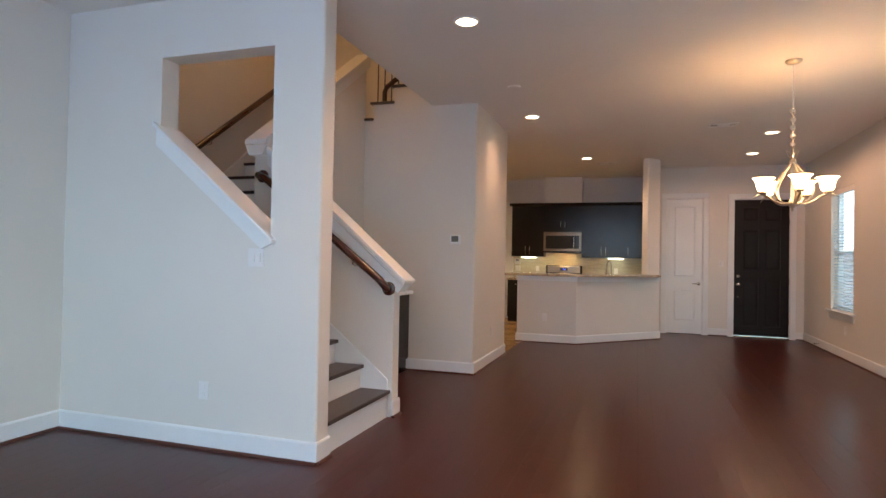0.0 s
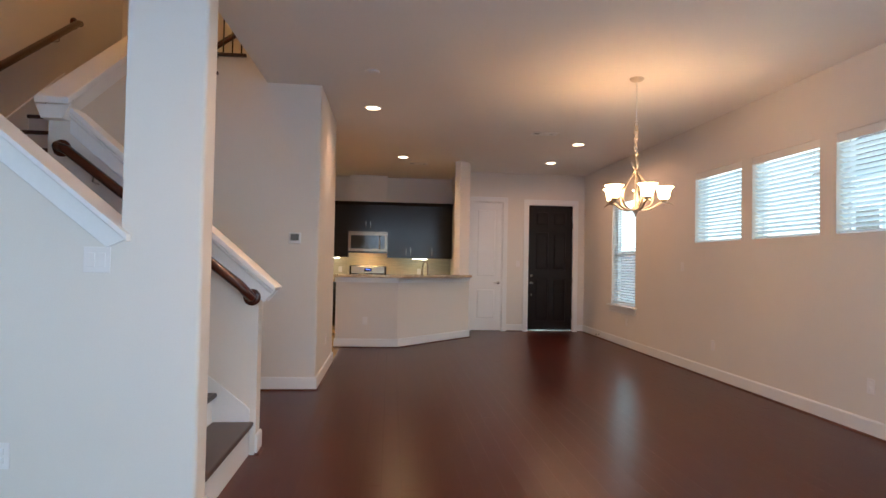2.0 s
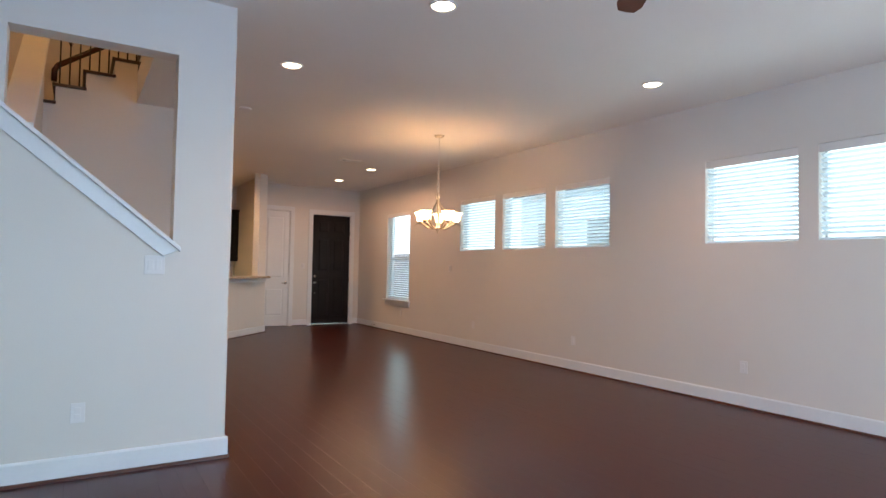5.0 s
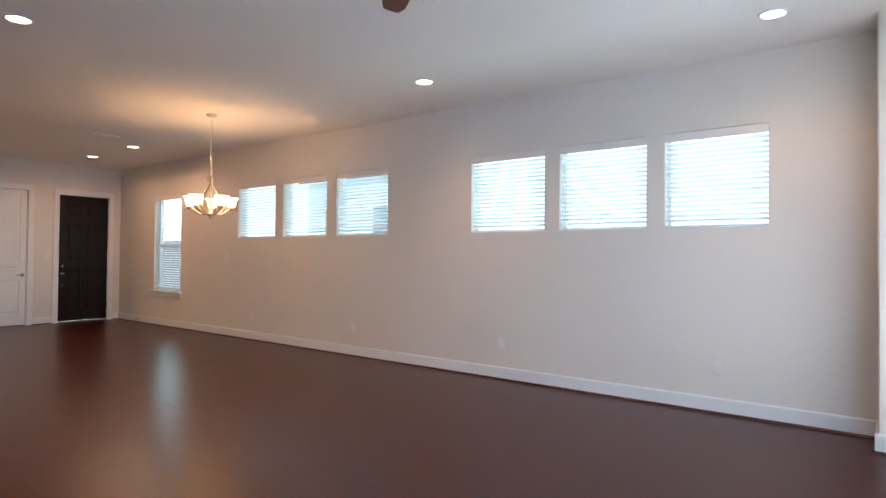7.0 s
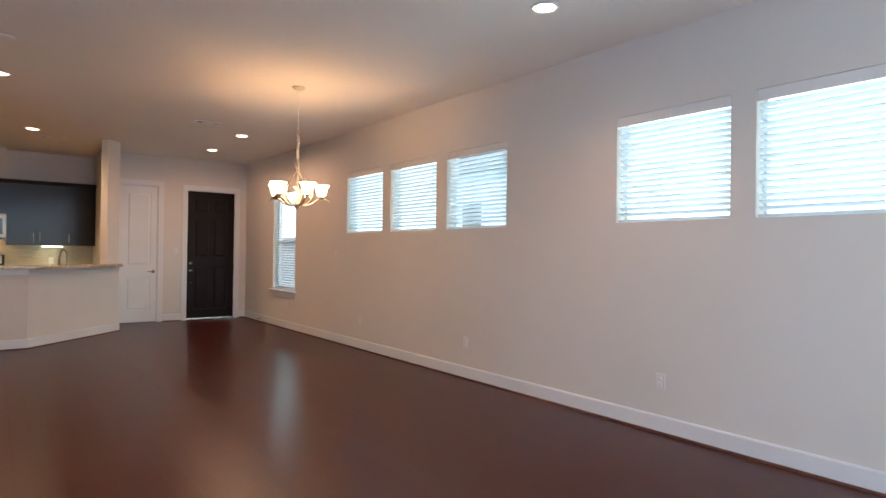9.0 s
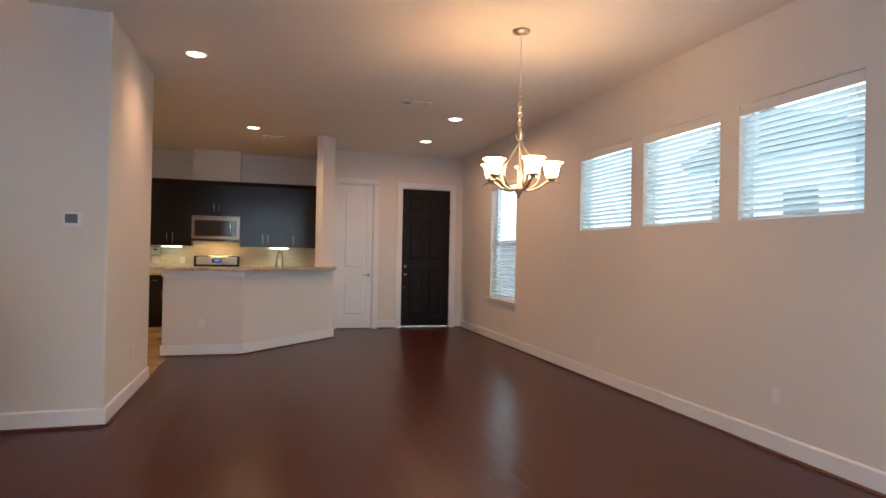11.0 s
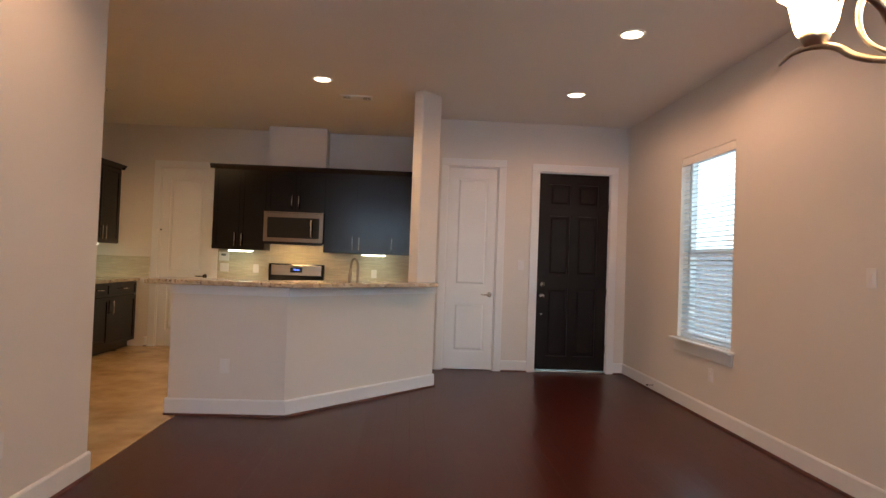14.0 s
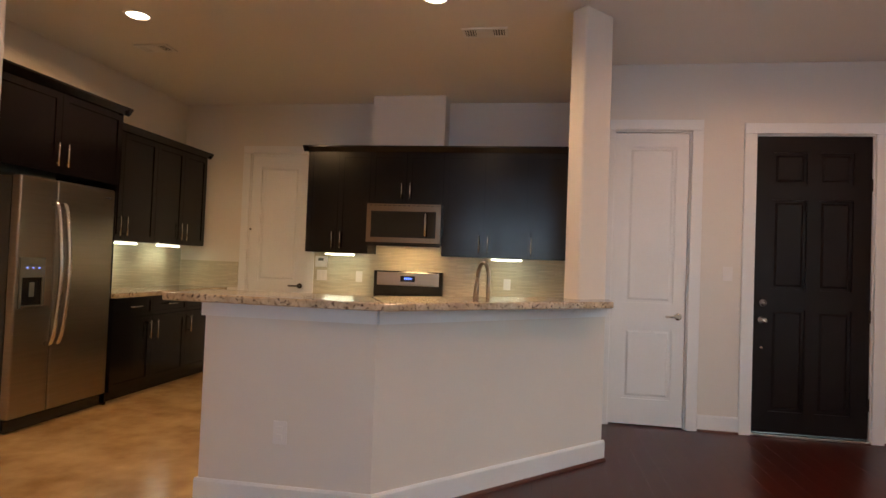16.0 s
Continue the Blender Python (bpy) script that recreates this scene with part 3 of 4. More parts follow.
# ---- doors ----
def casing(name, x0, x1, top, yf, w=0.09, d=0.02):
    t = thing(name, ((x0 + x1) / 2, yf, 0), "white painted door casing", "door frame", kind="structure")
    part("jamb", boxes((x0 - w, x0, yf - d, yf - 0.001, 0, top), bevel=0.004), TRIM, t)
    part("jamb", boxes((x1, x1 + w, yf - d, yf - 0.001, 0, top), bevel=0.004), TRIM, t)
    part("head", boxes((x0 - w, x1 + w, yf - d, yf - 0.001, top + 0.001, top + w), bevel=0.004), TRIM, t)
    part("stop", boxes((x0 + 0.001, x0 + 0.012, yf, yf + 0.12, 0, top), (x1 - 0.012, x1 - 0.001, yf, yf + 0.12, 0, top), (x0 + 0.012, x1 - 0.012, yf, yf + 0.12, top - 0.012, top - 0.001)), TRIM, t)
    return t


def panel_door(name, x0, x1, top, y, mat, panels, label, z0=0.012, arch=()):
    """A door leaf with recessed panels that carry a raised field each."""
    t = thing(name, ((x0 + x1) / 2, y, 0), label, "door")
    bm = holed("y", y, y + 0.04, x0, x1, z0, top, panels)
    part("stiles", bm, mat, t)
    for a, b, c, d in panels:
        pb = boxes((a, b, y + 0.014, y + 0.026, c, d))
        w = 0.022
        prs = bmesh.ops.create_cube(pb, size=1.0, matrix=Matrix.LocRotScale(((a + b) / 2, y + 0.009, (c + d) / 2), None, (b - a - 2 * w, 0.012, d - c - 2 * w)))
        for v in prs["verts"]:
            if v.co.y < y + 0.009:
                v.co.x += 0.018 if v.co.x < (a + b) / 2 else -0.018
                v.co.z += 0.018 if v.co.z < (c + d) / 2 else -0.018
        part("panel", pb, mat, t)
    return t


def knob(parent, x, y, z, name="door_knob", r=0.027):
    prof = [(0, 0), (r * 1.15, 0), (r * 1.15, 0.006), (r * 0.45, 0.012), (r * 0.4, 0.03), (r * 0.9, 0.042), (r, 0.055), (r * 0.75, 0.068), (0, 0.072)]
    part(name, lathe(prof, 20, pose(x, y, z, 90)), NICKEL, parent, "satin nickel")


casing("door_frame_entry", 1.75, 2.647, 2.458, 11.545)
px = [(1.895, 2.155), (2.245, 2.50)]
fd = panel_door("front_door", 1.765, 2.632, 2.442, 11.56, DOORBLACK, [(a, b, c, d) for a, b in px for c, d in ((0.2, 1.03), (1.19, 1.92), (2.05, 2.31))], "black six-panel front door, closed", z0=0.03)
knob(fd, 1.83, 11.56, 0.935)
part("deadbolt", lathe([(0, 0), (0.032, 0), (0.03, 0.014), (0.012, 0.016), (0.012, 0.026), (0, 0.028)], 20, pose(1.835, 11.56, 1.075, 90)), NICKEL, fd)
part("lower_lock", lathe([(0, 0), (0.014, 0), (0.012, 0.012), (0, 0.014)], 14, pose(1.83, 11.56, 0.71, 90)), NICKEL, fd)
for z in (0.25, 0.95, 2.0):
    part("hinge", boxes((2.622, 2.64, 11.548, 11.56, z, z + 0.10), bevel=0.003), IRON, fd)
tagged(part("threshold", boxes((1.765, 2.632, 11.50, 11.66, 0.0, 0.026), bevel=0.006), NICKEL), "pale metal door threshold", "threshold", kind="structure")
casing("door_frame_closet", 0.628, 1.25, 2.485, 11.545)
cd = panel_door("closet_door", 0.643, 1.235, 2.468, 11.56, TRIM, [(0.745, 1.135, 0.225, 0.82), (0.745, 1.135, 1.03, 2.35)], "white two-panel closet door, closed")
part("rose", lathe([(0, 0), (0.031, 0), (0.029, 0.01), (0.012, 0.014), (0, 0.014)], 20, pose(1.18, 11.56, 0.925, 90)), NICKEL, cd)
part("lever", tube([(1.18, 11.56, 0.925), (1.18, 11.51, 0.925), (1.168, 11.505, 0.925), (1.07, 11.505, 0.925)], 0.010, 10), NICKEL, cd, "satin nickel lever handle")
# Strip added to block daylight coming in under the pantry door.
tagged(part("threshold", boxes((-3.255, -2.565, 12.701, 12.83, 0.0045, 0.0115)), TAN), "tan filler strip added to close the daylight gap under the pantry door", "threshold", kind="structure")
casing("door_frame_pantry", -3.27, -2.55, 2.475, 12.7)
pdoor = panel_door("pantry_door", -3.255, -2.565, 2.46, 12.715, TRIM, [(-3.14, -2.68, 0.225, 0.82), (-3.14, -2.68, 1.03, 2.33)], "white two-panel pantry door, closed")
part("lever", tube([(-2.63, 12.715, 0.985), (-2.63, 12.66, 0.985), (-2.645, 12.65, 0.985), (-2.74, 12.65, 0.985)], 0.009, 10), IRON, pdoor, "dark lever handle")
part("rose", lathe([(0, 0), (0.03, 0), (0.028, 0.01), (0, 0.012)], 18, pose(-2.63, 12.715, 0.985, 90)), IRON, pdoor)
part("chain_latch", boxes((-3.262, -3.235, 12.70, 12.714, 1.60, 1.62), bevel=0.003), NICKEL, pdoor)


# ---- windows with blinds ----
def slat_mesh(length, width=0.05):
    bm = bmesh.new()
    n = 5
    rows = []
    for i in range(n):
        u = -0.5 + i / (n - 1)
        h = 0.004 * (1 - 4 * u * u)
        rows.append((bm.verts.new((u * width, -length / 2, h)), bm.verts.new((u * width, length / 2, h)), bm.verts.new((u * width, -length / 2, h - 0.0035)), bm.verts.new((u * width, length / 2, h - 0.0035))))
    for a, b in zip(rows, rows[1:]):
        bm.faces.new((a[0], a[1], b[1], b[0])), bm.faces.new((a[2], b[2], b[3], a[3]))
        bm.faces.new((a[0], b[0], b[2], a[2])), bm.faces.new((a[1], a[3], b[3], b[1]))
    bm.faces.new((rows[0][0], rows[0][2], rows[0][3], rows[0][1])), bm.faces.new((rows[-1][0], rows[-1][1], rows[-1][3], rows[-1][2]))
    bmesh.ops.recalc_face_normals(bm, faces=bm.faces)
    me = bpy.data.meshes.new("slat")
    bm.to_mesh(me)
    bm.free()
    me.materials.append(SLAT)
    return me


def window_unit(name, y0, y1, z0, z1, hung=False):
    x = 2.955 if hung else 2.985
    w = thing(name, (x, (y0 + y1) / 2, z0), "white window with clear glass", "window", kind="structure")
    f = 0.045 if hung else 0.02
    part("window_frame", holed("x", x, x + (0.06 if hung else 0.042), y0, y1, z0, z1, [(y0 + f, y1 - f, z0 + f, z1 - f)]), TRIM, w)
    if hung:
        zm = 1.49
        part("meeting_rail", boxes((x + 0.005, x + 0.05, y0 + f, y1 - f, zm - 0.025, zm + 0.025)), TRIM, w)
        spans = ((z0 + f, zm - 0.025), (zm + 0.025, z1 - f))
    else:
        spans = ((z0 + f, z1 - f),)
    for a, b in spans:
        p = part("pane", boxes((x + 0.028, x + 0.032, y0 + f, y1 - f, a, b)), GLASS, w)
        p.visible_shadow = False
    return w


def blind(y0, y1, z0, z1, tilt, label):
    """A horizontal blind inside the opening."""
    b = thing("window_blind", (2.91, (y0 + y1) / 2, z0), label, "blind", group="window blinds")
    a0, a1 = y0 + 0.003, y1 - 0.003
    part("valance", boxes((2.868, 2.884, a0, a1, z1 - 0.078, z1 - 0.003), (2.887, 2.94, a0 + 0.004, a1 - 0.004, z1 - 0.05, z1 - 0.006), bevel=0.002), CEIL, b, "white valance board")
    me = slat_mesh(a1 - a0 - 0.002)
    pitch = 0.043
    n = int((z1 - 0.10 - z0 - 0.045) / pitch) + 1
    for i in range(n):
        z = z1 - 0.10 - pitch * i
        ob = new("slat", me)
        ob.parent = b
        ob.matrix_parent_inverse = WORLD[b].inverted()
        ob.matrix_basis = pose(2.912 + random.uniform(-0.001, 0.001), (a0 + a1) / 2, z, 0, tilt + random.uniform(-1.5, 1.5), 0)
    part("bottom_rail", boxes((2.889, 2.937, a0 + 0.003, a1 - 0.003, z0 + 0.006, z0 + 0.026), bevel=0.004), SLAT, b)
    for y in (a0 + 0.12, a1 - 0.12):
        part("ladder_cord", tube([(2.886, y, z0 + 0.02), (2.886, y, z1 - 0.08)], 0.0011, 5), SLAT, b)
    for y, zz in ((a0 + 0.045, z0 + 0.33), (a0 + 0.06, z0 + 0.33), (a1 - 0.04, z0 + 0.20), (a1 - 0.04, z0 + 0.40)):
        part("cord", tube([(2.880, y, zz), (2.880, y, z1 - 0.08)], 0.0009, 5), SLAT, b)
        part("tassel", lathe([(0, 0), (0.005, 0.002), (0.0035, 0.024), (0, 0.026)], 10, pose(2.880, y, zz - 0.024)), PLASTIC, b)
    return b


for i, (a, b) in enumerate(EAST_WINDOWS):
    window_unit("window_%d" % (i + 1), a, b, 1.6, 2.455)
    blind(a, b, 1.6, 2.455, 27, "white slatted blind lowered over a high window")
window_unit("window_7", *TALL, hung=True)
blind(*TALL, -19, "white slatted blind lowered over the tall window")
st = thing("window_sill", (2.85, 9.6, 0.62), "white window stool and apron", "window sill", kind="structure")
part("stool", boxes((2.80, 2.864, TALL[0] - 0.07, TALL[1] + 0.07, 0.63, 0.654), bevel=0.006), TRIM, st)
part("inner_stool", boxes((2.865, 2.954, TALL[0] + 0.001, TALL[1] - 0.001, 0.656, 0.66)), TRIM, st)
part("apron", boxes((2.846, 2.864, TALL[0] - 0.04, TALL[1] + 0.04, 0.53, 0.629), bevel=0.004), TRIM, st)
sw = thing("window_8", (-0.1, -1.5, 0.05), "white sliding glass door in the south wall", "window", kind="structure")
part("window_frame", holed("y", -1.56, -1.5, -2.85, 2.4, 0.05, 2.85, [(-2.78, -0.26, 0.12, 2.78), (-0.19, 2.33, 0.12, 2.78)]), TRIM, sw)
for a, b in ((-2.78, -0.26), (-0.19, 2.33)):
    part("pane", boxes((a, b, -1.533, -1.528, 0.12, 2.78)), GLASS, sw).visible_shadow = False

# ---- kitchen ----


def bar_handle(parent, p0, p1, out):
    o = Vector(out)
    a, b = Vector(p0), Vector(p1)
    d = (b - a).normalized()
    bm = tube([a + o * 0.03, b + o * 0.03], 0.006, 10)
    for q in (a + d * 0.02, b - d * 0.02):
        tube([q, q + o * 0.03], 0.0045, 8, bm)
    part("handle", bm, NICKEL, parent, "brushed nickel bar handle")


def cab_door(parent, face, u0, u1, z0, z1, plane, handle=None, name="door"):
    """A framed cabinet front. face 'y-': looks to -y with the front at plane; 'x+': looks to +x."""
    g, fr = 0.002, 0.055
    u0, u1, z0, z1 = u0 + g, u1 - g, z0 + g, z1 - g
    if z1 - z0 < 0.2:
        fr = 0.03
    hole = [(u0 + fr, u1 - fr, z0 + fr, z1 - fr)]
    a, b, c, d = hole[0]
    if face == "y-":
        dr = part(name, holed("y", plane - 0.02, plane - 0.001, u0, u1, z0, z1, hole), CAB, parent)
        part("panel", boxes((a, b, plane - 0.012, plane - 0.002, c, d)), CAB, dr)
    else:
        dr = part(name, holed("x", plane + 0.001, plane + 0.02, u0, u1, z0, z1, hole), CAB, parent)
        part("panel", boxes((plane + 0.002, plane + 0.012, a, b, c, d)), CAB, dr)
    if handle:
        (hu0, hz0), (hu1, hz1) = handle
        if face == "y-":
            bar_handle(dr, (hu0, plane - 0.02, hz0), (hu1, plane - 0.02, hz1), (0, -1, 0))
        else:
            bar_handle(dr, (plane + 0.02, hu0, hz0), (plane + 0.02, hu1, hz1), (1, 0, 0))
    return dr


def upper_north(x0, x1, z0, z1, doors, handles, label):
    t = thing("wall_cabinet", ((x0 + x1) / 2, 12.55, z0), label, "cabinet", group="upper kitchen cabinets")
    part("body", boxes((x0 + 0.001, x1 - 0.001, 12.372, 12.698, z0, z1)), CAB, t)
    for (a, b), h in zip(doors, handles):
        cab_door(t, "y-", a, b, z0, z1, 12.372, ((h, z0 + 0.05), (h, z0 + 0.22)))
    return t


UT = 2.44
upper_north(-2.44, -1.75, 1.372, UT, [(-2.44, -2.095), (-2.095, -1.75)], [-2.14, -2.05], "dark espresso two-door wall cabinet beside the microwave")
upper_north(-1.75, -0.97, 1.895, UT, [(-1.75, -1.36), (-1.36, -0.97)], [-1.405, -1.315], "dark espresso two-door cabinet over the microwave")
upper_north(-0.97, -0.11, 1.372, UT, [(-0.97, -0.54), (-0.54, -0.11)], [-0.585, -0.495], "dark espresso two-door wall cabinet catching blue daylight")
upper_north(-0.11, 0.355, 1.372, UT, [(-0.11, 0.355)], [-0.06], "dark espresso single-door wall cabinet catching blue daylight")


def crown_profile():
    return [(0, 0), (0.012, 0), (0.05, 0.045), (0.05, 0.06), (0, 0.06)]


cr = thing("crown_moulding", (-1, 12.36, UT), "dark crown moulding on the wall cabinets", "trim")
part("length", prism([(12.352 - a, UT + 0.001 + b) for a, b in crown_profile()], "x", -2.49, 0.355), CAB, cr)
part("top_board", boxes((-2.44, 0.355, 12.353, 12.698, UT + 0.001, UT + 0.02)), CAB, cr)
part("length", prism([(-2.441 - a, UT + 0.001 + b) for a, b in crown_profile()], "y", 12.302, 12.698), CAB, cr)

tagged(part("wall_flue_chase", boxes((-1.76, -0.985, 12.40, 12.699, 2.502, H - 0.001)), PAINT), "off-white boxed flue over the cabinets", "wall", kind="structure")

mw = thing("microwave", (-1.36, 12.5, 1.475), "stainless over-range microwave with dark glass door", "microwave")
part("body", boxes((-1.748, -0.972, 12.30, 12.698, 1.478, 1.892)), BLACK, mw)
part("front_frame", holed("y", 12.265, 12.299, -1.748, -0.972, 1.494, 1.892, [(-1.70, -1.02, 1.546, 1.816)]), STEEL_WARM_REFLECT, mw, "brushed steel surround with warm reflections put into its colour")
part("window", boxes((-1.70, -1.02, 12.272, 12.299, 1.546, 1.816)), BLACK, mw, "dark glass door")
part("vent_grille", boxes((-1.745, -0.975, 12.27, 12.299, 1.458, 1.493), bevel=0.003), BLACK, mw)
part("handle", tube([(-1.125, 12.272, 1.565), (-1.125, 12.235, 1.575), (-1.125, 12.228, 1.68), (-1.125, 12.235, 1.785), (-1.125, 12.272, 1.795)], 0.012, 10), NICKEL, mw)
for i in range(15):
    part("vent_slot", boxes((-1.72 + i * 0.05, -1.69 + i * 0.05, 12.262, 12.2645, 1.872, 1.878)), BLACK, mw)
part("task_light", boxes((-1.50, -1.22, 12.305, 12.37, 1.470, 1.477)), TASK, mw, "warm cooktop light")


def base_north(x0, x1, label, sink=False):
    t = thing("base_cabinet", ((x0 + x1) / 2, 12.4, 0), label, "cabinet", group="base kitchen cabinets")
    part("body", boxes((x0 + 0.001, x1 - 0.001, 12.10, 12.698, 0.10, 0.875), (x0 + 0.001, x1 - 0.001, 12.17, 12.698, 0.005, 0.10)), CAB, t)
    n = max(1, round((x1 - x0) / 0.42))
    for i in range(n):
        a, b = x0 + (x1 - x0) * i / n, x0 + (x1 - x0) * (i + 1) / n
        cab_door(t, "y-", a, b, 0.70, 0.872, 12.10, ((a + 0.12, 0.79), (b - 0.12, 0.79)), "drawer")
        cab_door(t, "y-", a, b, 0.102, 0.695, 12.10, ((b - 0.05 if i % 2 == 0 else a + 0.05, 0.48), (b - 0.05 if i % 2 == 0 else a + 0.05, 0.65)))


base_north(-2.46, -1.745, "dark espresso base cabinet beside the range")
base_north(-0.975, 0.355, "dark espresso base cabinets under the granite")
ct = thing("countertop", (-0.3, 12.4, 0.876), "speckled granite worktop beside the range", "countertop")
part("slab", boxes((-0.975, 0.357, 12.07, 12.698, 0.877, 0.915), bevel=0.006), GRANITE, ct)
ct2 = thing("countertop", (-2.1, 12.4, 0.876), "speckled granite worktop by the pantry", "countertop")
part("slab", boxes((-2.48, -1.745, 12.07, 12.698, 0.877, 0.915), bevel=0.006), GRANITE, ct2)
for x0, x1, z1 in ((-2.46, -1.745, 1.371), (-1.744, -0.976, 1.46), (-0.975, 0.358, 1.371)):
    tagged(part("backsplash", boxes((x0, x1, 12.688, 12.699, 0.916, z1)), STRIPS), "pale stone strip mosaic backsplash", "backsplash", kind="structure")
tagged(part("backsplash", boxes((-4.099, -4.088, 10.9, 12.687, 0.936, 1.39)), STRIPS), "pale stone strip mosaic backsplash", "backsplash", kind="structure")
tagged(part("backsplash", boxes((-4.087, -3.372, 12.688, 12.699, 0.936, 1.23)), STRIPS), "pale stone strip mosaic backsplash", "backsplash", kind="structure")

rg = thing("range", (-1.36, 12.35, 0), "stainless range with a black control panel", "stove")
part("body", boxes((-1.738, -0.982, 12.06, 12.68, 0.03, 0.905)), STEEL, rg)
part("cooktop", boxes((-1.738, -0.982, 12.04, 12.6, 0.906, 0.925), bevel=0.004), BLACK, rg, "black glass cooktop")
part("backguard", boxes((-1.738, -0.982, 12.60, 12.685, 0.926, 1.20), bevel=0.008), BLACK, rg)
part("control_panel", boxes((-1.70, -1.02, 12.592, 12.599, 1.045, 1.185), bevel=0.003), SATIN, rg, "brushed steel control strip")
ds = part("display", boxes((-1.44, -1.28, 12.586, 12.591, 1.085, 1.15)), BLACK, rg)
part("digits", boxes(*[(-1.395 + i * 0.022, -1.383 + i * 0.022, 12.583, 12.5855, 1.112, 1.13) for i in range(4)]), BLUELED, ds, "small blue clock digits")
part("oven_door", boxes((-1.73, -0.99, 12.035, 12.059, 0.2, 0.85), bevel=0.005), BLACK, rg)
part("oven_handle", tube([(-1.68, 12.034, 0.8), (-1.68, 11.99, 0.8), (-1.04, 11.99, 0.8), (-1.04, 12.034, 0.8)], 0.012, 10), STEEL, rg)


def led_light(x, y, z, along="x", length=0.30):
    t = thing("cabinet_light", (x, y, z), "small bright strip light under a cabinet", "light", group="under-cabinet lights")
    a, b = (length / 2, 0.035) if along == "x" else (0.035, length / 2)
    part("housing", boxes((x - a - 0.01, x + a + 0.01, y - b - 0.01, y + b + 0.01, z - 0.012, z - 0.001)), PLASTIC, t)
    part("diffuser", boxes((x - a, x + a, y - b, y + b, z - 0.024, z - 0.0125)), STRIPLED, t)


led_light(-2.08, 12.45, 1.372)
led_light(-0.30, 12.45, 1.372)

# west run
fr = thing("refrigerator", (-3.75, 10.36, 0), "stainless side-by-side refrigerator with curved handles", "refrigerator")
part("body", boxes((-4.09, -3.58, 9.91, 10.83, 0.03, 1.79), bevel=0.005), material("grey_fridge_side", (0.05, 0.05, 0.05), (0.08, 0.08, 0.08), 0.5), fr)
for nm, a, b, hy in (("freezer_door", 9.91, 10.227, 10.195), ("fridge_door", 10.233, 10.83, 10.268)):
    d = part(nm, boxes((-3.578, -3.51, a, b, 0.11, 1.80), bevel=0.012), STEEL, fr)
    bow = smooth([(-3.511, hy, 0.60), (-3.47, hy, 0.615), (-3.44, hy, 0.75), (-3.412, hy, 1.11), (-3.44, hy, 1.47), (-3.47, hy, 1.61), (-3.511, hy, 1.625)], 4)
    part("handle", tube(bow, 0.017, 12), NICKEL, d, "bright bowed bar handle")
    if nm == "freezer_door":
        disp = part("dispenser", holed("x", -3.509, -3.498, 9.935, 10.145, 0.868, 1.226, [(9.955, 10.125, 0.89, 1.085)]), SCREEN, d, "dark grey water dispenser")
        part("recess", boxes((-3.5095, -3.506, 9.955, 10.125, 0.89, 1.085)), BLACK, disp, "black recess")
        part("dispenser_tray", boxes((-3.4975, -3.478, 9.95, 10.13, 0.872, 0.886), bevel=0.003), STEEL, disp)
        part("paddle", boxes((-3.5055, -3.499, 10.02, 10.06, 0.95, 1.05), bevel=0.002), SCREEN, disp)
        part("indicator", boxes(*[(-3.4975, -3.496, 9.985 + i * 0.05, 9.995 + i * 0.05, 1.15, 1.158) for i in range(3)]), BLUELED, disp)
part("grille", boxes((-3.60, -3.55, 9.93, 10.82, 0.012, 0.10), bevel=0.005), BLACK, fr)
part("badge", boxes((-3.509, -3.507, 10.72, 10.79, 1.72, 1.735)), NICKEL, fr)

fc = thing("wall_cabinet", (-3.8, 10.4, 1.85), "deep dark cabinet over the refrigerator", "cabinet", group="upper kitchen cabinets")
part("body", boxes((-4.098, -3.52, 9.60, 10.868, 1.85, 2.45)), CAB, fc)
part("side_panel", boxes((-4.098, -3.53, 10.846, 10.868, 0.005, 1.849)), CAB, fc)
cab_door(fc, "x+", 9.60, 10.225, 1.85, 2.45, -3.52, ((10.18, 1.90), (10.18, 2.07)))
cab_door(fc, "x+", 10.225, 10.868, 1.85, 2.45, -3.52, ((10.27, 1.90), (10.27, 2.07)))
part("crown", prism([(-3.499 + a, 2.451 + b) for a, b in crown_profile()], "y", 9.58, 10.92), CAB, fc)
part("crown", prism([(10.869 + a, 2.451 + b) for a, b in crown_profile()], "x", -4.098, -3.45), CAB, fc)
part("top_board", boxes((-4.098, -3.50, 9.60, 10.869, 2.451, 2.47)), CAB, fc)

for y0, y1, ym in ((10.87, 11.75, 11.27), (11.75, 12.64, 12.21)):
    t = thing("wall_cabinet", (-3.9, (y0 + y1) / 2, 1.40), "dark espresso two-door wall cabinet along the side wall", "cabinet", group="upper kitchen cabinets")
    part("body", boxes((-4.098, -3.80, y0 + 0.001, y1 - 0.001, 1.392, 2.40)), CAB, t)
    cab_door(t, "x+", y0, ym, 1.392, 2.40, -3.80, ((ym - 0.045, 1.44), (ym - 0.045, 1.62)))
    cab_door(t, "x+", ym, y1, 1.392, 2.40, -3.80, ((ym + 0.045, 1.44), (ym + 0.045, 1.62)))
cw = thing("crown_moulding", (-3.78, 11.7, 2.40), "dark crown moulding along the side cabinets", "trim")
part("length", prism([(-3.779 + a, 2.401 + b) for a, b in crown_profile()], "y", 10.93, 12.68), CAB, cw)
part("length", prism([(12.641 + a * 0.8, 2.401 + b) for a, b in crown_profile()], "x", -4.098, -3.74), CAB, cw)
part("top_board", boxes((-4.098, -3.78, 10.93, 12.64, 2.401, 2.42)), CAB, cw)
led_light(-3.93, 11.5, 1.392, "y")
led_light(-3.93, 12.2, 1.392, "y")

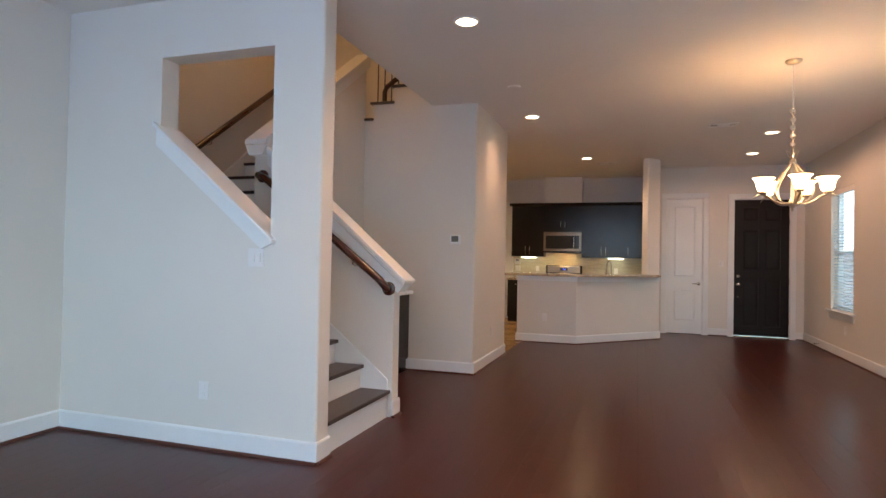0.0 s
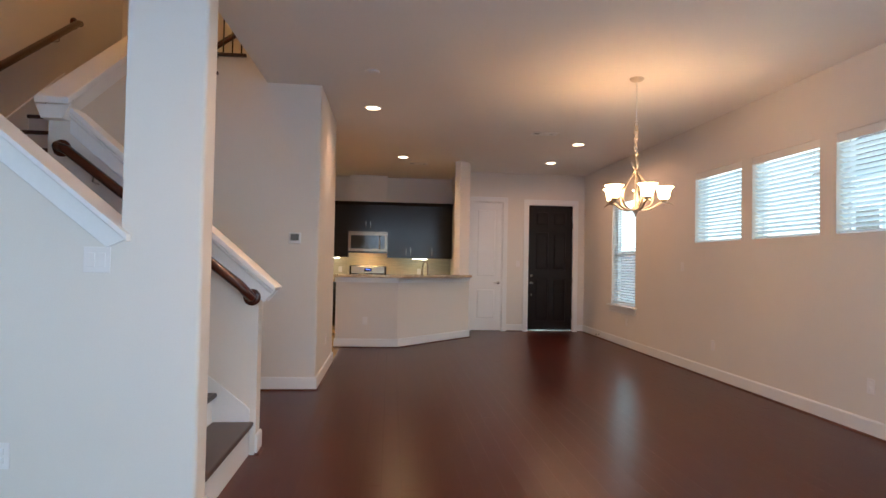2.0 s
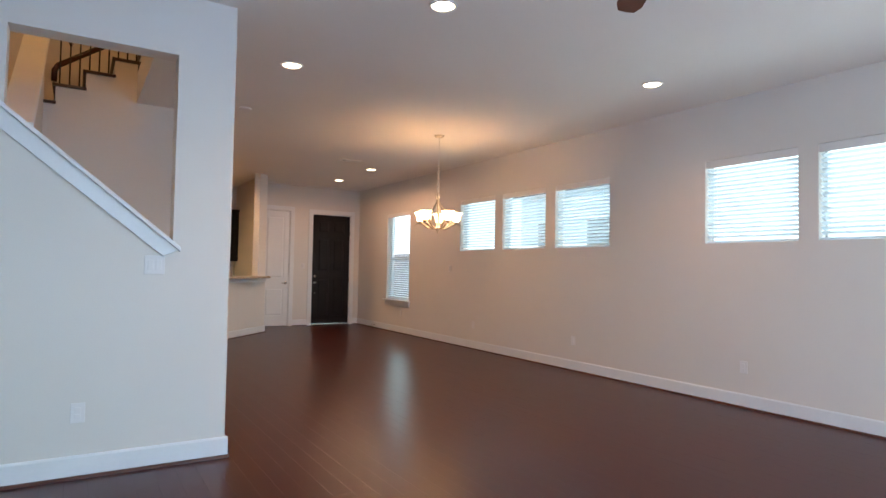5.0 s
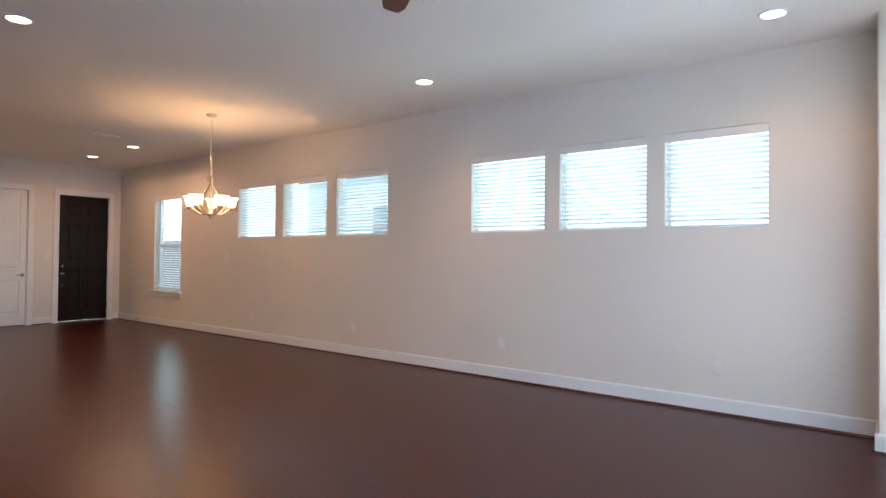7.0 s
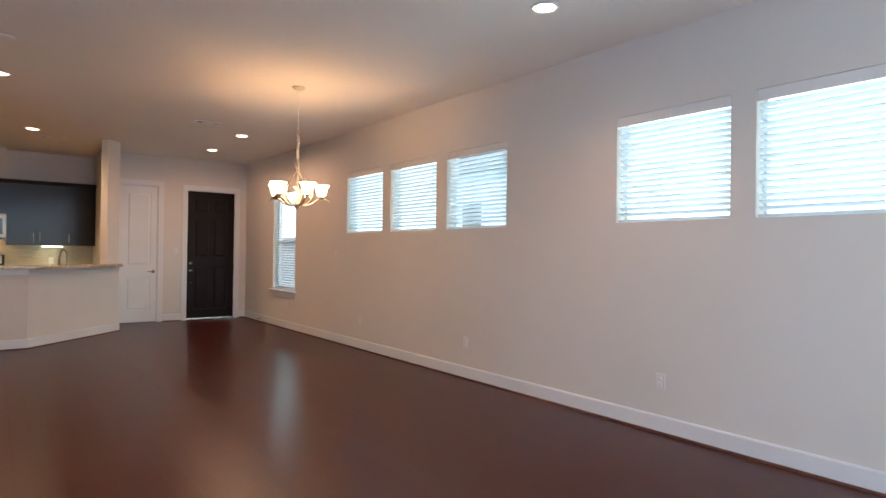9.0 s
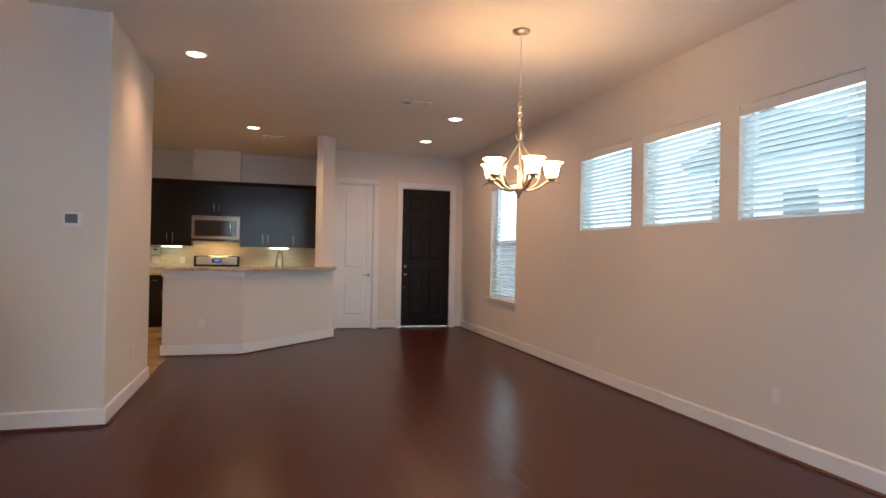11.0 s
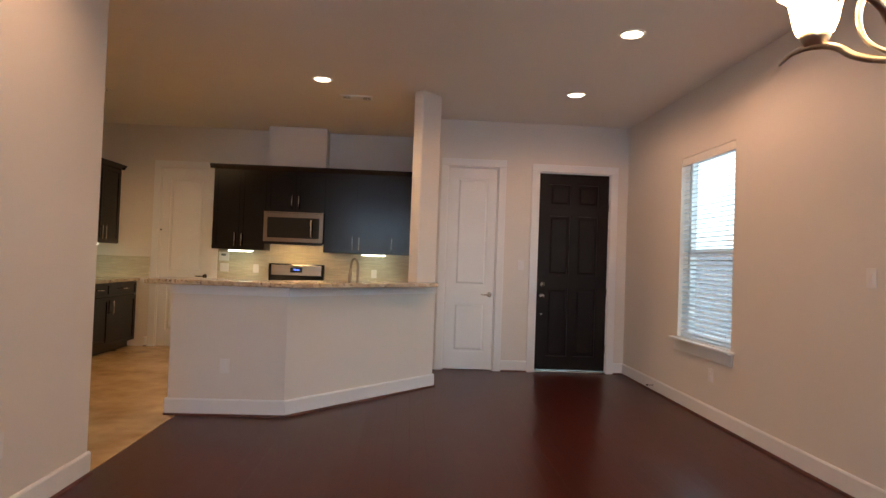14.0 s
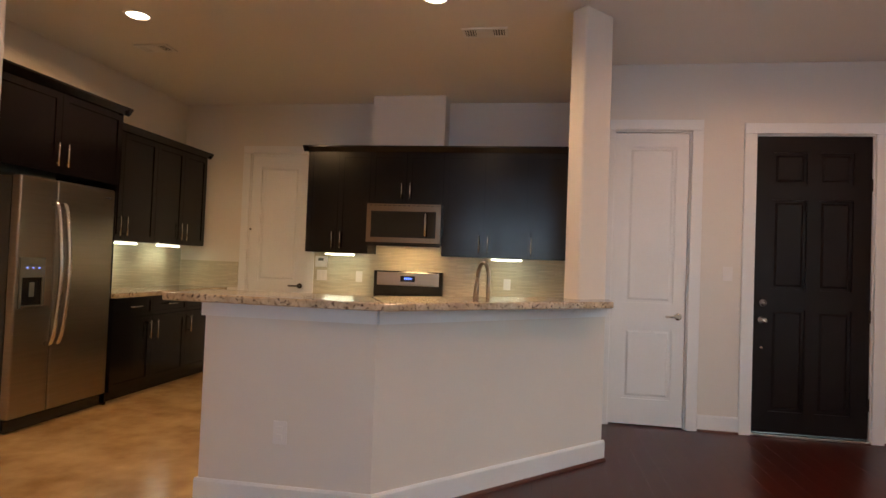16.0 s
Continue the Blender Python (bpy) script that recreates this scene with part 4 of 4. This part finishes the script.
for y0, y1 in ((10.87, 11.40), (11.40, 11.94), (11.94, 12.64)):
    t = thing("base_cabinet", (-3.8, (y0 + y1) / 2, 0), "dark espresso base cabinet with drawer along the side wall", "cabinet", group="base kitchen cabinets")
    part("body", boxes((-4.098, -3.53, y0 + 0.001, y1 - 0.001, 0.10, 0.892), (-4.098, -3.60, y0 + 0.001, y1 - 0.001, 0.005, 0.10)), CAB, t)
    cab_door(t, "x+", y0, y1, 0.72, 0.89, -3.53, (((y0 + y1) / 2 - 0.08, 0.81), ((y0 + y1) / 2 + 0.08, 0.81)), "drawer")
    hy = y1 - 0.05 if y0 < 11 else y0 + 0.05
    cab_door(t, "x+", y0, y1, 0.102, 0.715, -3.53, ((hy, 0.50), (hy, 0.67)))
ct3 = thing("countertop", (-3.8, 11.7, 0.893), "speckled granite worktop along the side wall", "countertop")
part("slab", boxes((-4.098, -3.49, 10.87, 12.687, 0.894, 0.935), bevel=0.006), GRANITE, ct3)

# sink run behind the bar, with its faucet
sc = thing("base_cabinet", (-0.5, 10.0, 0), "dark espresso sink cabinet behind the bar", "cabinet", group="base kitchen cabinets")


def bar_pt(base, n, a=0.0):
    v = base + nrm * n + along * a
    return (v.x, v.y)


run0, run1 = A + along * 0.1, B - along * 0.02
part("body", prism([bar_pt(run0, -0.135), bar_pt(run1, -0.135), bar_pt(run1, -0.70), bar_pt(run0, -0.70, 0.25)], "z", 0.10, 0.875), CAB, sc)
part("plinth", prism([bar_pt(run0, -0.135), bar_pt(run1, -0.135), bar_pt(run1, -0.62), bar_pt(run0, -0.62, 0.25)], "z", 0.005, 0.099), CAB, sc)
sk = thing("countertop", (-0.5, 10.0, 0.877), "speckled granite sink worktop behind the bar", "countertop")
part("slab", prism([bar_pt(run0, -0.135), bar_pt(run1, -0.135), bar_pt(run1, -0.73), bar_pt(run0, -0.73, 0.25)], "z", 0.877, 0.915), GRANITE, sk)
FQ = Vector((-0.285, 9.98, 0.916))
fa = thing("faucet", FQ, "tall brushed gooseneck kitchen faucet", "faucet")
part("base", lathe([(0, 0), (0.03, 0), (0.027, 0.02), (0.02, 0.05), (0, 0.05)], 18, Matrix.Translation(FQ)), STEEL, fa)
arc = [FQ + Vector((0, 0, 0.04)), FQ + Vector((0, 0, 0.30))] + [FQ + Vector((-0.038 + 0.038 * math.cos(u), 0.045 - 0.045 * math.cos(u), 0.30 + 0.09 * math.sin(u))) for u in [i * math.pi / 10 for i in range(1, 11)]]
part("spout", tube(arc, 0.012, 12), STEEL, fa)
e = arc[-1]
part("spray_head", tube([e, e + Vector((-0.006, 0.006, -0.07)), e + Vector((-0.008, 0.008, -0.14))], 0.017, 12, taper=[0.75, 1.0, 1.15]), STEEL, fa)
part("lever", tube([FQ + Vector((0.02, 0, 0.07)), FQ + Vector((0.07, 0, 0.10))], 0.007, 8), STEEL, fa)


# ---- lamps ----
def recessed(x, y, power=21.0, colour=(1.0, 0.56, 0.32), cone=138, blend=0.9):
    t = thing("recessed_light", (x, y, H), "lit recessed ceiling light with a white trim ring", "light", group="recessed ceiling lights")
    part("trim_ring", lathe([(0.078, -0.001), (0.098, -0.001), (0.096, -0.008), (0.080, -0.010), (0.078, -0.001)], 28, pose(x, y, H)), PLASTIC, t)
    part("bulb", lathe([(0, -0.010), (0.04, -0.0095), (0.077, -0.004), (0.077, -0.001), (0, -0.001)], 28, pose(x, y, H)), BULB, t)
    data = bpy.data.lights.new("downlight", "SPOT")
    data.energy, data.color, data.spot_size, data.spot_blend, data.shadow_soft_size = power * 1.3, colour, radians(cone), blend, 0.06
    ob = new("downlight", data)
    ob.matrix_basis = pose(x, y, H - 0.03)


for x, y, power in ((-1.11, 4.07, 24), (1.857, 2.62, 14), (2.07, -0.39, 8), (-0.63, 2.33, 22)):
    recessed(x, y, power)
for x, y, power in ((-1.13, 7.07, 11), (1.79, 8.65, 17), (1.82, 10.25, 7)):
    recessed(x, y, power, (1.0, 0.57, 0.35), 138 if y < 8 else 172, blend=0.9 if y < 8 else 0.45)
recessed(-0.72, 10.17, 20, (1.0, 0.62, 0.32), 160, 0.65)
recessed(-2.98, 10.29, 24, (1.0, 0.61, 0.30), 172, 0.5)

def strap(points, side, width, thick):
    """A flat oval bar along points; side: across its broad face."""
    bm = bmesh.new()
    pts, sd = [Vector(p) for p in points], Vector(side)
    rings = []
    for i, p in enumerate(pts):
        d = (pts[min(i + 1, len(pts) - 1)] - pts[max(i - 1, 0)]).normalized()
        up = sd.cross(d).normalized()
        u = i / (len(pts) - 1)
        w = width * (0.55 + 0.45 * math.sin(math.pi * u))
        rings.append([bm.verts.new(p + sd * (w * math.cos(k * math.pi / 6)) + up * (thick * math.sin(k * math.pi / 6))) for k in range(12)])
    for a, b in zip(rings, rings[1:]):
        for k in range(12):
            bm.faces.new((a[k], a[(k + 1) % 12], b[(k + 1) % 12], b[k])).smooth = True
    bm.faces.new(rings[0][::-1]), bm.faces.new(rings[-1])
    bmesh.ops.recalc_face_normals(bm, faces=bm.faces)
    return bm


# chandelier
CX, CY = 1.365, 5.62
ch = thing("chandelier", (CX, CY, H), "champagne metal chandelier with five lit glass shades", "chandelier")
Pc = Matrix.Translation((CX, CY, 0))
part("canopy", lathe([(0, H - 0.001), (0.068, H - 0.001), (0.066, H - 0.012), (0.05, H - 0.026), (0.02, H - 0.034), (0, H - 0.036)], 24, Pc), BRASSY, ch)
part("cord", tube([(CX, CY, H - 0.03), (CX, CY, 2.30)], 0.0042, 8), PLASTIC, ch)
chain = bmesh.new()
z, k = 2.64, 0
while z > 2.32:
    a = (k % 2) * math.pi / 2
    tube([(CX + 0.019 * math.cos(u) * math.cos(a), CY + 0.019 * math.cos(u) * math.sin(a), z - 0.026 + 0.024 * math.sin(u)) for u in [i * math.pi / 6 for i in range(13)]], 0.0042, 6, chain)
    z -= 0.036
    k += 1
part("chain", chain, BRASSY, ch)
part("stem", lathe([(0, 2.305), (0.006, 2.305), (0.010, 2.285), (0.013, 2.265), (0.010, 2.235), (0.010, 2.20), (0.030, 2.185), (0.024, 2.16), (0.014, 2.13), (0.013, 1.86), (0.03, 1.84), (0.036, 1.815), (0.022, 1.79), (0.008, 1.775), (0.012, 1.762), (0, 1.752)], 18, Pc), BRASSY, ch)
for i in range(3):
    a = i * 2 * math.pi / 3 + 0.4
    part("leaf", tube([(CX + r * math.cos(a), CY + r * math.sin(a), z) for r, z in ((0.010, 2.20), (0.028, 2.225), (0.036, 2.25), (0.052, 2.275))], 0.006, 8, taper=[0.6, 1.3, 1.0, 0.3]), BRASSY, ch)
for i in range(5):
    a = radians(-17.5 + 72 * i)
    ca, sa = math.cos(a), math.sin(a)

    def at(r, z):
        return (CX + r * ca, CY + r * sa, z)
    part("arm", strap(smooth([at(0.012, 2.17), at(0.055, 2.12), at(0.12, 2.03), at(0.155, 1.95), at(0.14, 1.875), at(0.085, 1.828), at(0.02, 1.815)]), (-sa, ca, 0), 0.016, 0.006), BRASSY, ch)
    arm = part("arm", tube(smooth([at(0.02, 1.82), at(0.09, 1.815), at(0.16, 1.84), at(0.20, 1.872), at(0.25, 1.888), at(0.30, 1.882), at(0.335, 1.857)]), 0.010, 8, taper=[min(1.0, 0.3 + 0.07 * (30 - k)) for k in range(31)]), BRASSY, ch)
    cup = part("cup", lathe([(0, 1.888), (0.022, 1.888), (0.034, 1.905), (0.036, 1.915), (0, 1.915)], 18, Matrix.Translation(at(0.25, 0))), BRASSY, ch)
    part("shade", lathe([(0.030, 1.916), (0.046, 1.924), (0.055, 1.95), (0.060, 1.98), (0.067, 2.01), (0.082, 2.03), (0.095, 2.037), (0.092, 2.039), (0.078, 2.033), (0.062, 2.012), (0.055, 1.98), (0.050, 1.95), (0.041, 1.928), (0.0, 1.92)], 28, Matrix.Translation(at(0.25, 0.13)) @ Matrix.Diagonal((0.93, 0.93, 0.932, 1))), SHADE, ch, "frosted white bell glass shade, lit")

# upstairs hall lamp that lights the stairwell
ul = thing("ceiling_lamp", (-3.0, 5.2, 5.6), "warm lit dome lamp over the stairwell", "light")
part("base", lathe([(0, 5.599), (0.15, 5.599), (0.15, 5.57), (0, 5.57)], 28, Matrix.Translation((-3.0, 5.2, 0))), NICKEL, ul)
part("dome", lathe([(0.14, 5.569), (0.13, 5.53), (0.09, 5.50), (0, 5.485)], 28, Matrix.Translation((-3.0, 5.2, 0))), SHADE, ul)
pl = bpy.data.lights.new("stair_lamp", "POINT")
pl.energy, pl.color, pl.shadow_soft_size = 6.5, (1.0, 0.52, 0.18), 0.12
new("stair_lamp", pl).matrix_basis = pose(-3.0, 5.2, 5.35)

# ceiling fan
FX, FY = -0.54, 0.64
fan = thing("ceiling_fan", (FX, FY, H), "ceiling fan with five dark wooden blades", "fan")
Pf = Matrix.Translation((FX, FY, 0))
part("canopy", lathe([(0, H - 0.001), (0.07, H - 0.001), (0.065, H - 0.03), (0.03, H - 0.06), (0, H - 0.06)], 24, Pf), NICKEL, fan)
part("rod", lathe([(0, H - 0.05), (0.013, H - 0.05), (0.013, 2.80), (0, 2.80)], 14, Pf), NICKEL, fan)
part("motor", lathe([(0, 2.83), (0.05, 2.83), (0.11, 2.80), (0.125, 2.76), (0.12, 2.71), (0.08, 2.68), (0.05, 2.63), (0, 2.62)], 28, Pf), NICKEL, fan)
for i in range(5):
    a = 55 + 72 * i
    bm = prism([(0.19, -0.05), (0.30, -0.062), (0.60, -0.068), (0.672, -0.045), (0.682, 0.0), (0.672, 0.045), (0.60, 0.068), (0.30, 0.062), (0.19, 0.05)], "z", -0.004, 0.004)
    bmesh.ops.transform(bm, matrix=Matrix.Translation((FX, FY, 2.715)) @ pose(0, 0, 0, 0, 0, a) @ pose(0, 0, 0, 10), verts=bm.verts)
    bl = part("blade", bm, FANWOOD, fan)
    bm = boxes((0.10, 0.25, -0.018, 0.018, -0.012, -0.005), bevel=0.003)
    bmesh.ops.transform(bm, matrix=Matrix.Translation((FX, FY, 2.715)) @ pose(0, 0, 0, 0, 0, a) @ pose(0, 0, 0, 10), verts=bm.verts)
    part("blade_iron", bm, NICKEL, bl)
part("pull_chain", tube([(FX + 0.05, FY + 0.03, 2.64), (FX + 0.05, FY + 0.03, 2.50)], 0.0015, 5), NICKEL, fan)


# ---- small fixtures ----
def vent(x, y, sx, sy, label="white ceiling air vent with slats"):
    t = thing("ceiling_vent", (x, y, H), label, "vent", group="ceiling vents")
    part("backing", boxes((x - sx / 2 + 0.02, x + sx / 2 - 0.02, y - sy / 2 + 0.02, y + sy / 2 - 0.02, H - 0.004, H - 0.001)), SCREEN, t)
    f = 0.022
    part("frame", boxes((x - sx / 2, x + sx / 2, y - sy / 2, y - sy / 2 + f, H - 0.012, H - 0.001), (x - sx / 2, x + sx / 2, y + sy / 2 - f, y + sy / 2, H - 0.012, H - 0.001),
                        (x - sx / 2, x - sx / 2 + f, y - sy / 2 + f, y + sy / 2 - f, H - 0.012, H - 0.001), (x + sx / 2 - f, x + sx / 2, y - sy / 2 + f, y + sy / 2 - f, H - 0.012, H - 0.001)), PLASTIC, t)
    part("centre_plate", boxes((x - sx * 0.19, x + sx * 0.19, y - sy / 2 + f, y + sy / 2 - f, H - 0.014, H - 0.005)), PLASTIC, t)
    for s in (-1, 1):
        for i in range(4):
            xx = x + s * (sx * 0.225 + i * sx * 0.058)
            bm = boxes((-0.0045, 0.0045, -sy / 2 + f, sy / 2 - f, -0.001, 0.001))
            bmesh.ops.transform(bm, matrix=pose(xx, y, H - 0.009, 0, 35 * s), verts=bm.verts)
            part("slat", bm, PLASTIC, t)


vent(1.122, 8.035, 0.34, 0.17)
vent(1.38, -0.30, 0.34, 0.18)
vent(-0.44, 10.765, 0.34, 0.17)
vent(-3.28, 10.93, 0.30, 0.17)
sm = thing("smoke_detector", (-1.10, 5.78, H), "round white smoke detector on the ceiling", "smoke detector")
part("body", lathe([(0, -0.001), (0.068, -0.001), (0.068, -0.008), (0.060, -0.016), (0.045, -0.013), (0.02, -0.02), (0, -0.02)], 24, pose(-1.10, 5.78, H)), CEIL, sm)


def plate(name, label, category, p, normal, w=0.075, h=0.118, inserts=1, rocker=True):
    """A wall plate at p that faces along normal, with switches or sockets."""
    n = Vector(normal)
    rot = n.to_track_quat("Z", "Y").to_matrix().to_4x4()
    m = Matrix.Translation(Vector(p)) @ rot
    t = thing(name, p, label, category, group="wall plates")
    swap = abs((rot @ Vector((1, 0, 0))).z) > 0.5
    bw, bh = (h, w) if swap else (w, h)
    bm = boxes((-bw / 2, bw / 2, -bh / 2, bh / 2, 0.001, 0.007), bevel=0.002)
    bmesh.ops.transform(bm, matrix=m, verts=bm.verts)
    part("plate", bm, PLATE, t)
    for i in range(inserts):
        u = (i - (inserts - 1) / 2) * 0.046
        if rocker:
            rows = [(u - 0.016, u + 0.016, -0.032, 0.032)]
        else:
            rows = [(u - 0.015, u + 0.015, 0.006, 0.034), (u - 0.015, u + 0.015, -0.034, -0.006)]
        for a, b, c, d in rows:
            if swap:
                a, b, c, d = c, d, a, b
            bm = boxes((a, b, c, d, 0.0072, 0.0135), bevel=0.0015)
            bmesh.ops.transform(bm, matrix=m, verts=bm.verts)
            part("rocker" if rocker else "socket", bm, PLATE, t)


S, Wd, E_ = (0, -1, 0), (-1, 0, 0), (1, 0, 0)
plate("light_switch", "white double light switch below the sloping sill", "switch", (-2.235, 3.165, 1.275), S, 0.118, 0.118, 2)
plate("wall_outlet", "white power outlet low on the wall", "outlet", (-2.62, 3.165, 0.385), S, rocker=False)
for y in (0.15, 2.33, 4.635, 6.905):
    plate("wall_outlet", "white power outlet above the baseboard", "outlet", (2.865, y, 0.39), Wd, rocker=False)
plate("wall_outlet", "white power outlet below the tall window", "outlet", (2.865, 9.42, 0.40), Wd, rocker=False)
plate("light_switch", "white single switch on the long wall", "switch", (2.865, 7.64, 1.30), Wd)
plate("light_switch", "white single switch between the doors", "switch", (1.555, 11.545, 1.30), S)
plate("wall_outlet", "white power outlet on the bar wall", "outlet", (-1.26, 9.25, 0.40), S, rocker=False)
plate("wall_outlet", "white power outlet on the stair wall", "outlet", (-1.615, 7.15, 0.40), E_, rocker=False)
plate("wall_outlet", "white power outlet on the backsplash", "outlet", (-1.93, 12.688, 1.12), S, rocker=False)
plate("wall_outlet", "white power outlet on the backsplash", "outlet", (-0.30, 12.688, 1.10), S, rocker=False)
plate("light_switch", "white double switch on the backsplash", "switch", (-2.36, 12.688, 1.12), S, 0.118, 0.118, 2)
ph = thing("intercom", (-2.37, 12.688, 1.27), "small white intercom box on the backsplash", "intercom")
part("body", boxes((-2.44, -2.30, 12.662, 12.687, 1.21, 1.33), bevel=0.006), PLASTIC, ph)
part("screen", boxes((-2.40, -2.34, 12.659, 12.6615, 1.28, 1.31)), SCREEN, ph)
th = thing("thermostat", (-1.845, 6.29, 1.51), "white wall thermostat with a grey screen", "thermostat")
part("body", boxes((-1.905, -1.785, 6.265, 6.289, 1.455, 1.565), bevel=0.006), PLASTIC, th)
part("screen", boxes((-1.885, -1.805, 6.262, 6.2645, 1.485, 1.55)), SCREEN, th)

dst = thing("door_stop", (2.849, 10.59, 0.07), "small spring door stop on the baseboard", "door stop")
part("spring", tube([(2.849 - 0.06 * k / 60, 10.59 + 0.006 * math.cos(k * 0.9), 0.07 + 0.006 * math.sin(k * 0.9)) for k in range(61)], 0.0016, 5), NICKEL, dst)
part("tip", lathe([(0, 0), (0.008, 0), (0.008, 0.012), (0.005, 0.015), (0, 0.015)], 14, pose(2.789, 10.59, 0.07, 0, -90)), IRON, dst)
part("base_disc", lathe([(0, 0), (0.011, 0), (0.010, 0.003), (0, 0.003)], 14, pose(2.8485, 10.59, 0.07, 0, -90)), NICKEL, dst)

# dark cabinet end in the nook behind the stair
nk = thing("console_cabinet", (-2.6, 5.6, 0), "dark cabinet with a pale top in the stair nook", "cabinet")
part("body", boxes((-3.01, -2.37, 5.75, 6.24, 0.14, 0.88), bevel=0.004), CAB, nk)
part("plinth", boxes((-3.0, -2.40, 5.77, 6.24, 0.0, 0.139)), CAB, nk)
part("top", boxes((-3.01, -2.33, 5.72, 6.26, 0.881, 0.92), bevel=0.005), TRIM, nk)

# ---- outside ----
gr = tagged(part("ground", boxes((-400, 400, -400, 400, -0.5, -0.15)), EARTH), "pale gravel ground around the house", "ground", kind="structure")
# Made-up fence, added to dim the lower view through the tall window.
fe = thing("fence", (7.2, 5, -0.15), "made-up grey board fence that dims the lower window view", "fence")
for i in range(110):
    part("board", boxes((7.2 + random.uniform(0, 0.01), 7.22, -3 + i * 0.3, -3 + i * 0.3 + 0.299, -0.15, 1.80 + random.uniform(-0.01, 0.01))), FENCE, fe)
nh = thing("neighbour_house", (12, 13, -0.15), "pale blue-grey neighbouring house with white windows", "house")
part("wall", boxes((11, 13.5, 10.6, 15.6, -0.15, 3.9)), SIDING, nh)
part("roof", prism([(10.3, 3.901), (15.9, 3.901), (13.1, 5.1)], "x", 10.8, 13.7), ROOFING, nh, "grey shingle gable roof")
for y in (11.3, 13.6):
    w = part("window", boxes((10.96, 10.995, y, y + 1.1, 1.6, 3.0)), TRIM, nh)
    part("pane", boxes((10.95, 10.958, y + 0.08, y + 1.02, 1.68, 2.92)), SCREEN, w, "grey glass")

HAZE = bpy.data.materials.new("bright_haze")
HAZE.use_nodes = True
hb = HAZE.node_tree.nodes["Principled BSDF"]
hb.inputs["Base Color"].default_value = (0, 0, 0, 1)
hb.inputs["Specular IOR Level"].default_value = 0.0
hb.inputs["Emission Color"].default_value = (0.64, 0.92, 1.0, 1)
hb.inputs["Emission Strength"].default_value = 1.25
bm = bmesh.new()
ring = [(150 * math.cos(a), 5 + 150 * math.sin(a)) for a in [radians(-60 + 6 * i) for i in range(26)]]
lo, hi = ([bm.verts.new((x, y, z)) for x, y in ring] for z in (-0.3, 90.0))
for i in range(25):
    bm.faces.new((lo[i], hi[i], hi[i + 1], lo[i + 1]))
tagged(part("backdrop", bm, HAZE), "bright hazy sky over the distance", "sky", kind="structure")

# ---- floor boards ----
fl = tagged(new("floor"), "glossy dark red-brown wooden plank floor", "floor", kind="structure")
WORLD[fl] = Matrix()
PW, PL, gap = 0.117, 1.22, 0.0004
bm = boxes((-PW / 2 + gap, PW / 2 - gap, -PL / 2 + gap, PL / 2 - gap, -0.012, 0.0))
plank = bpy.data.meshes.new("plank")
bm.to_mesh(plank)
bm.free()
plank.materials.append(WOOD)
count = 0
rest = bmesh.new()
nx = int((2.90 + 4.1) / PW) + 1
for i in range(nx):
    x = -4.08 + PW * (i + 0.5)
    y = -1.448 - random.uniform(0, PL - 0.1)
    while y < 11.5:
        yc = y + PL / 2
        inside = not (x > 2.5 and y + PL < -0.9) and not (x < -1.66 and y > 6.3) and not (x < 0.25 and y > 10.7) and not (x < -0.9 and y > 9.4)
        if inside:
            if x > -2.0 and yc > 0.9 and y + PL < 11.6 and count < 300:
                ob = new("plank", plank)
                ob.parent = fl
                ob.matrix_basis = pose(x, yc, -random.uniform(0, 0.0002))
                count += 1
            else:
                y0, y1 = max(y, -1.448) + gap, min(y + PL, 11.6) - gap
                bmesh.ops.create_cube(rest, size=1.0, matrix=pose(x, (y0 + y1) / 2, -0.006 - random.uniform(0, 0.0002)) @ Matrix.Diagonal((PW - 2 * gap, y1 - y0, 0.012, 1)))
        y += PL
rs = part("planks", rest, WOOD, fl)
tagged(rs, "glossy dark red-brown floor boards", kind="stuff")
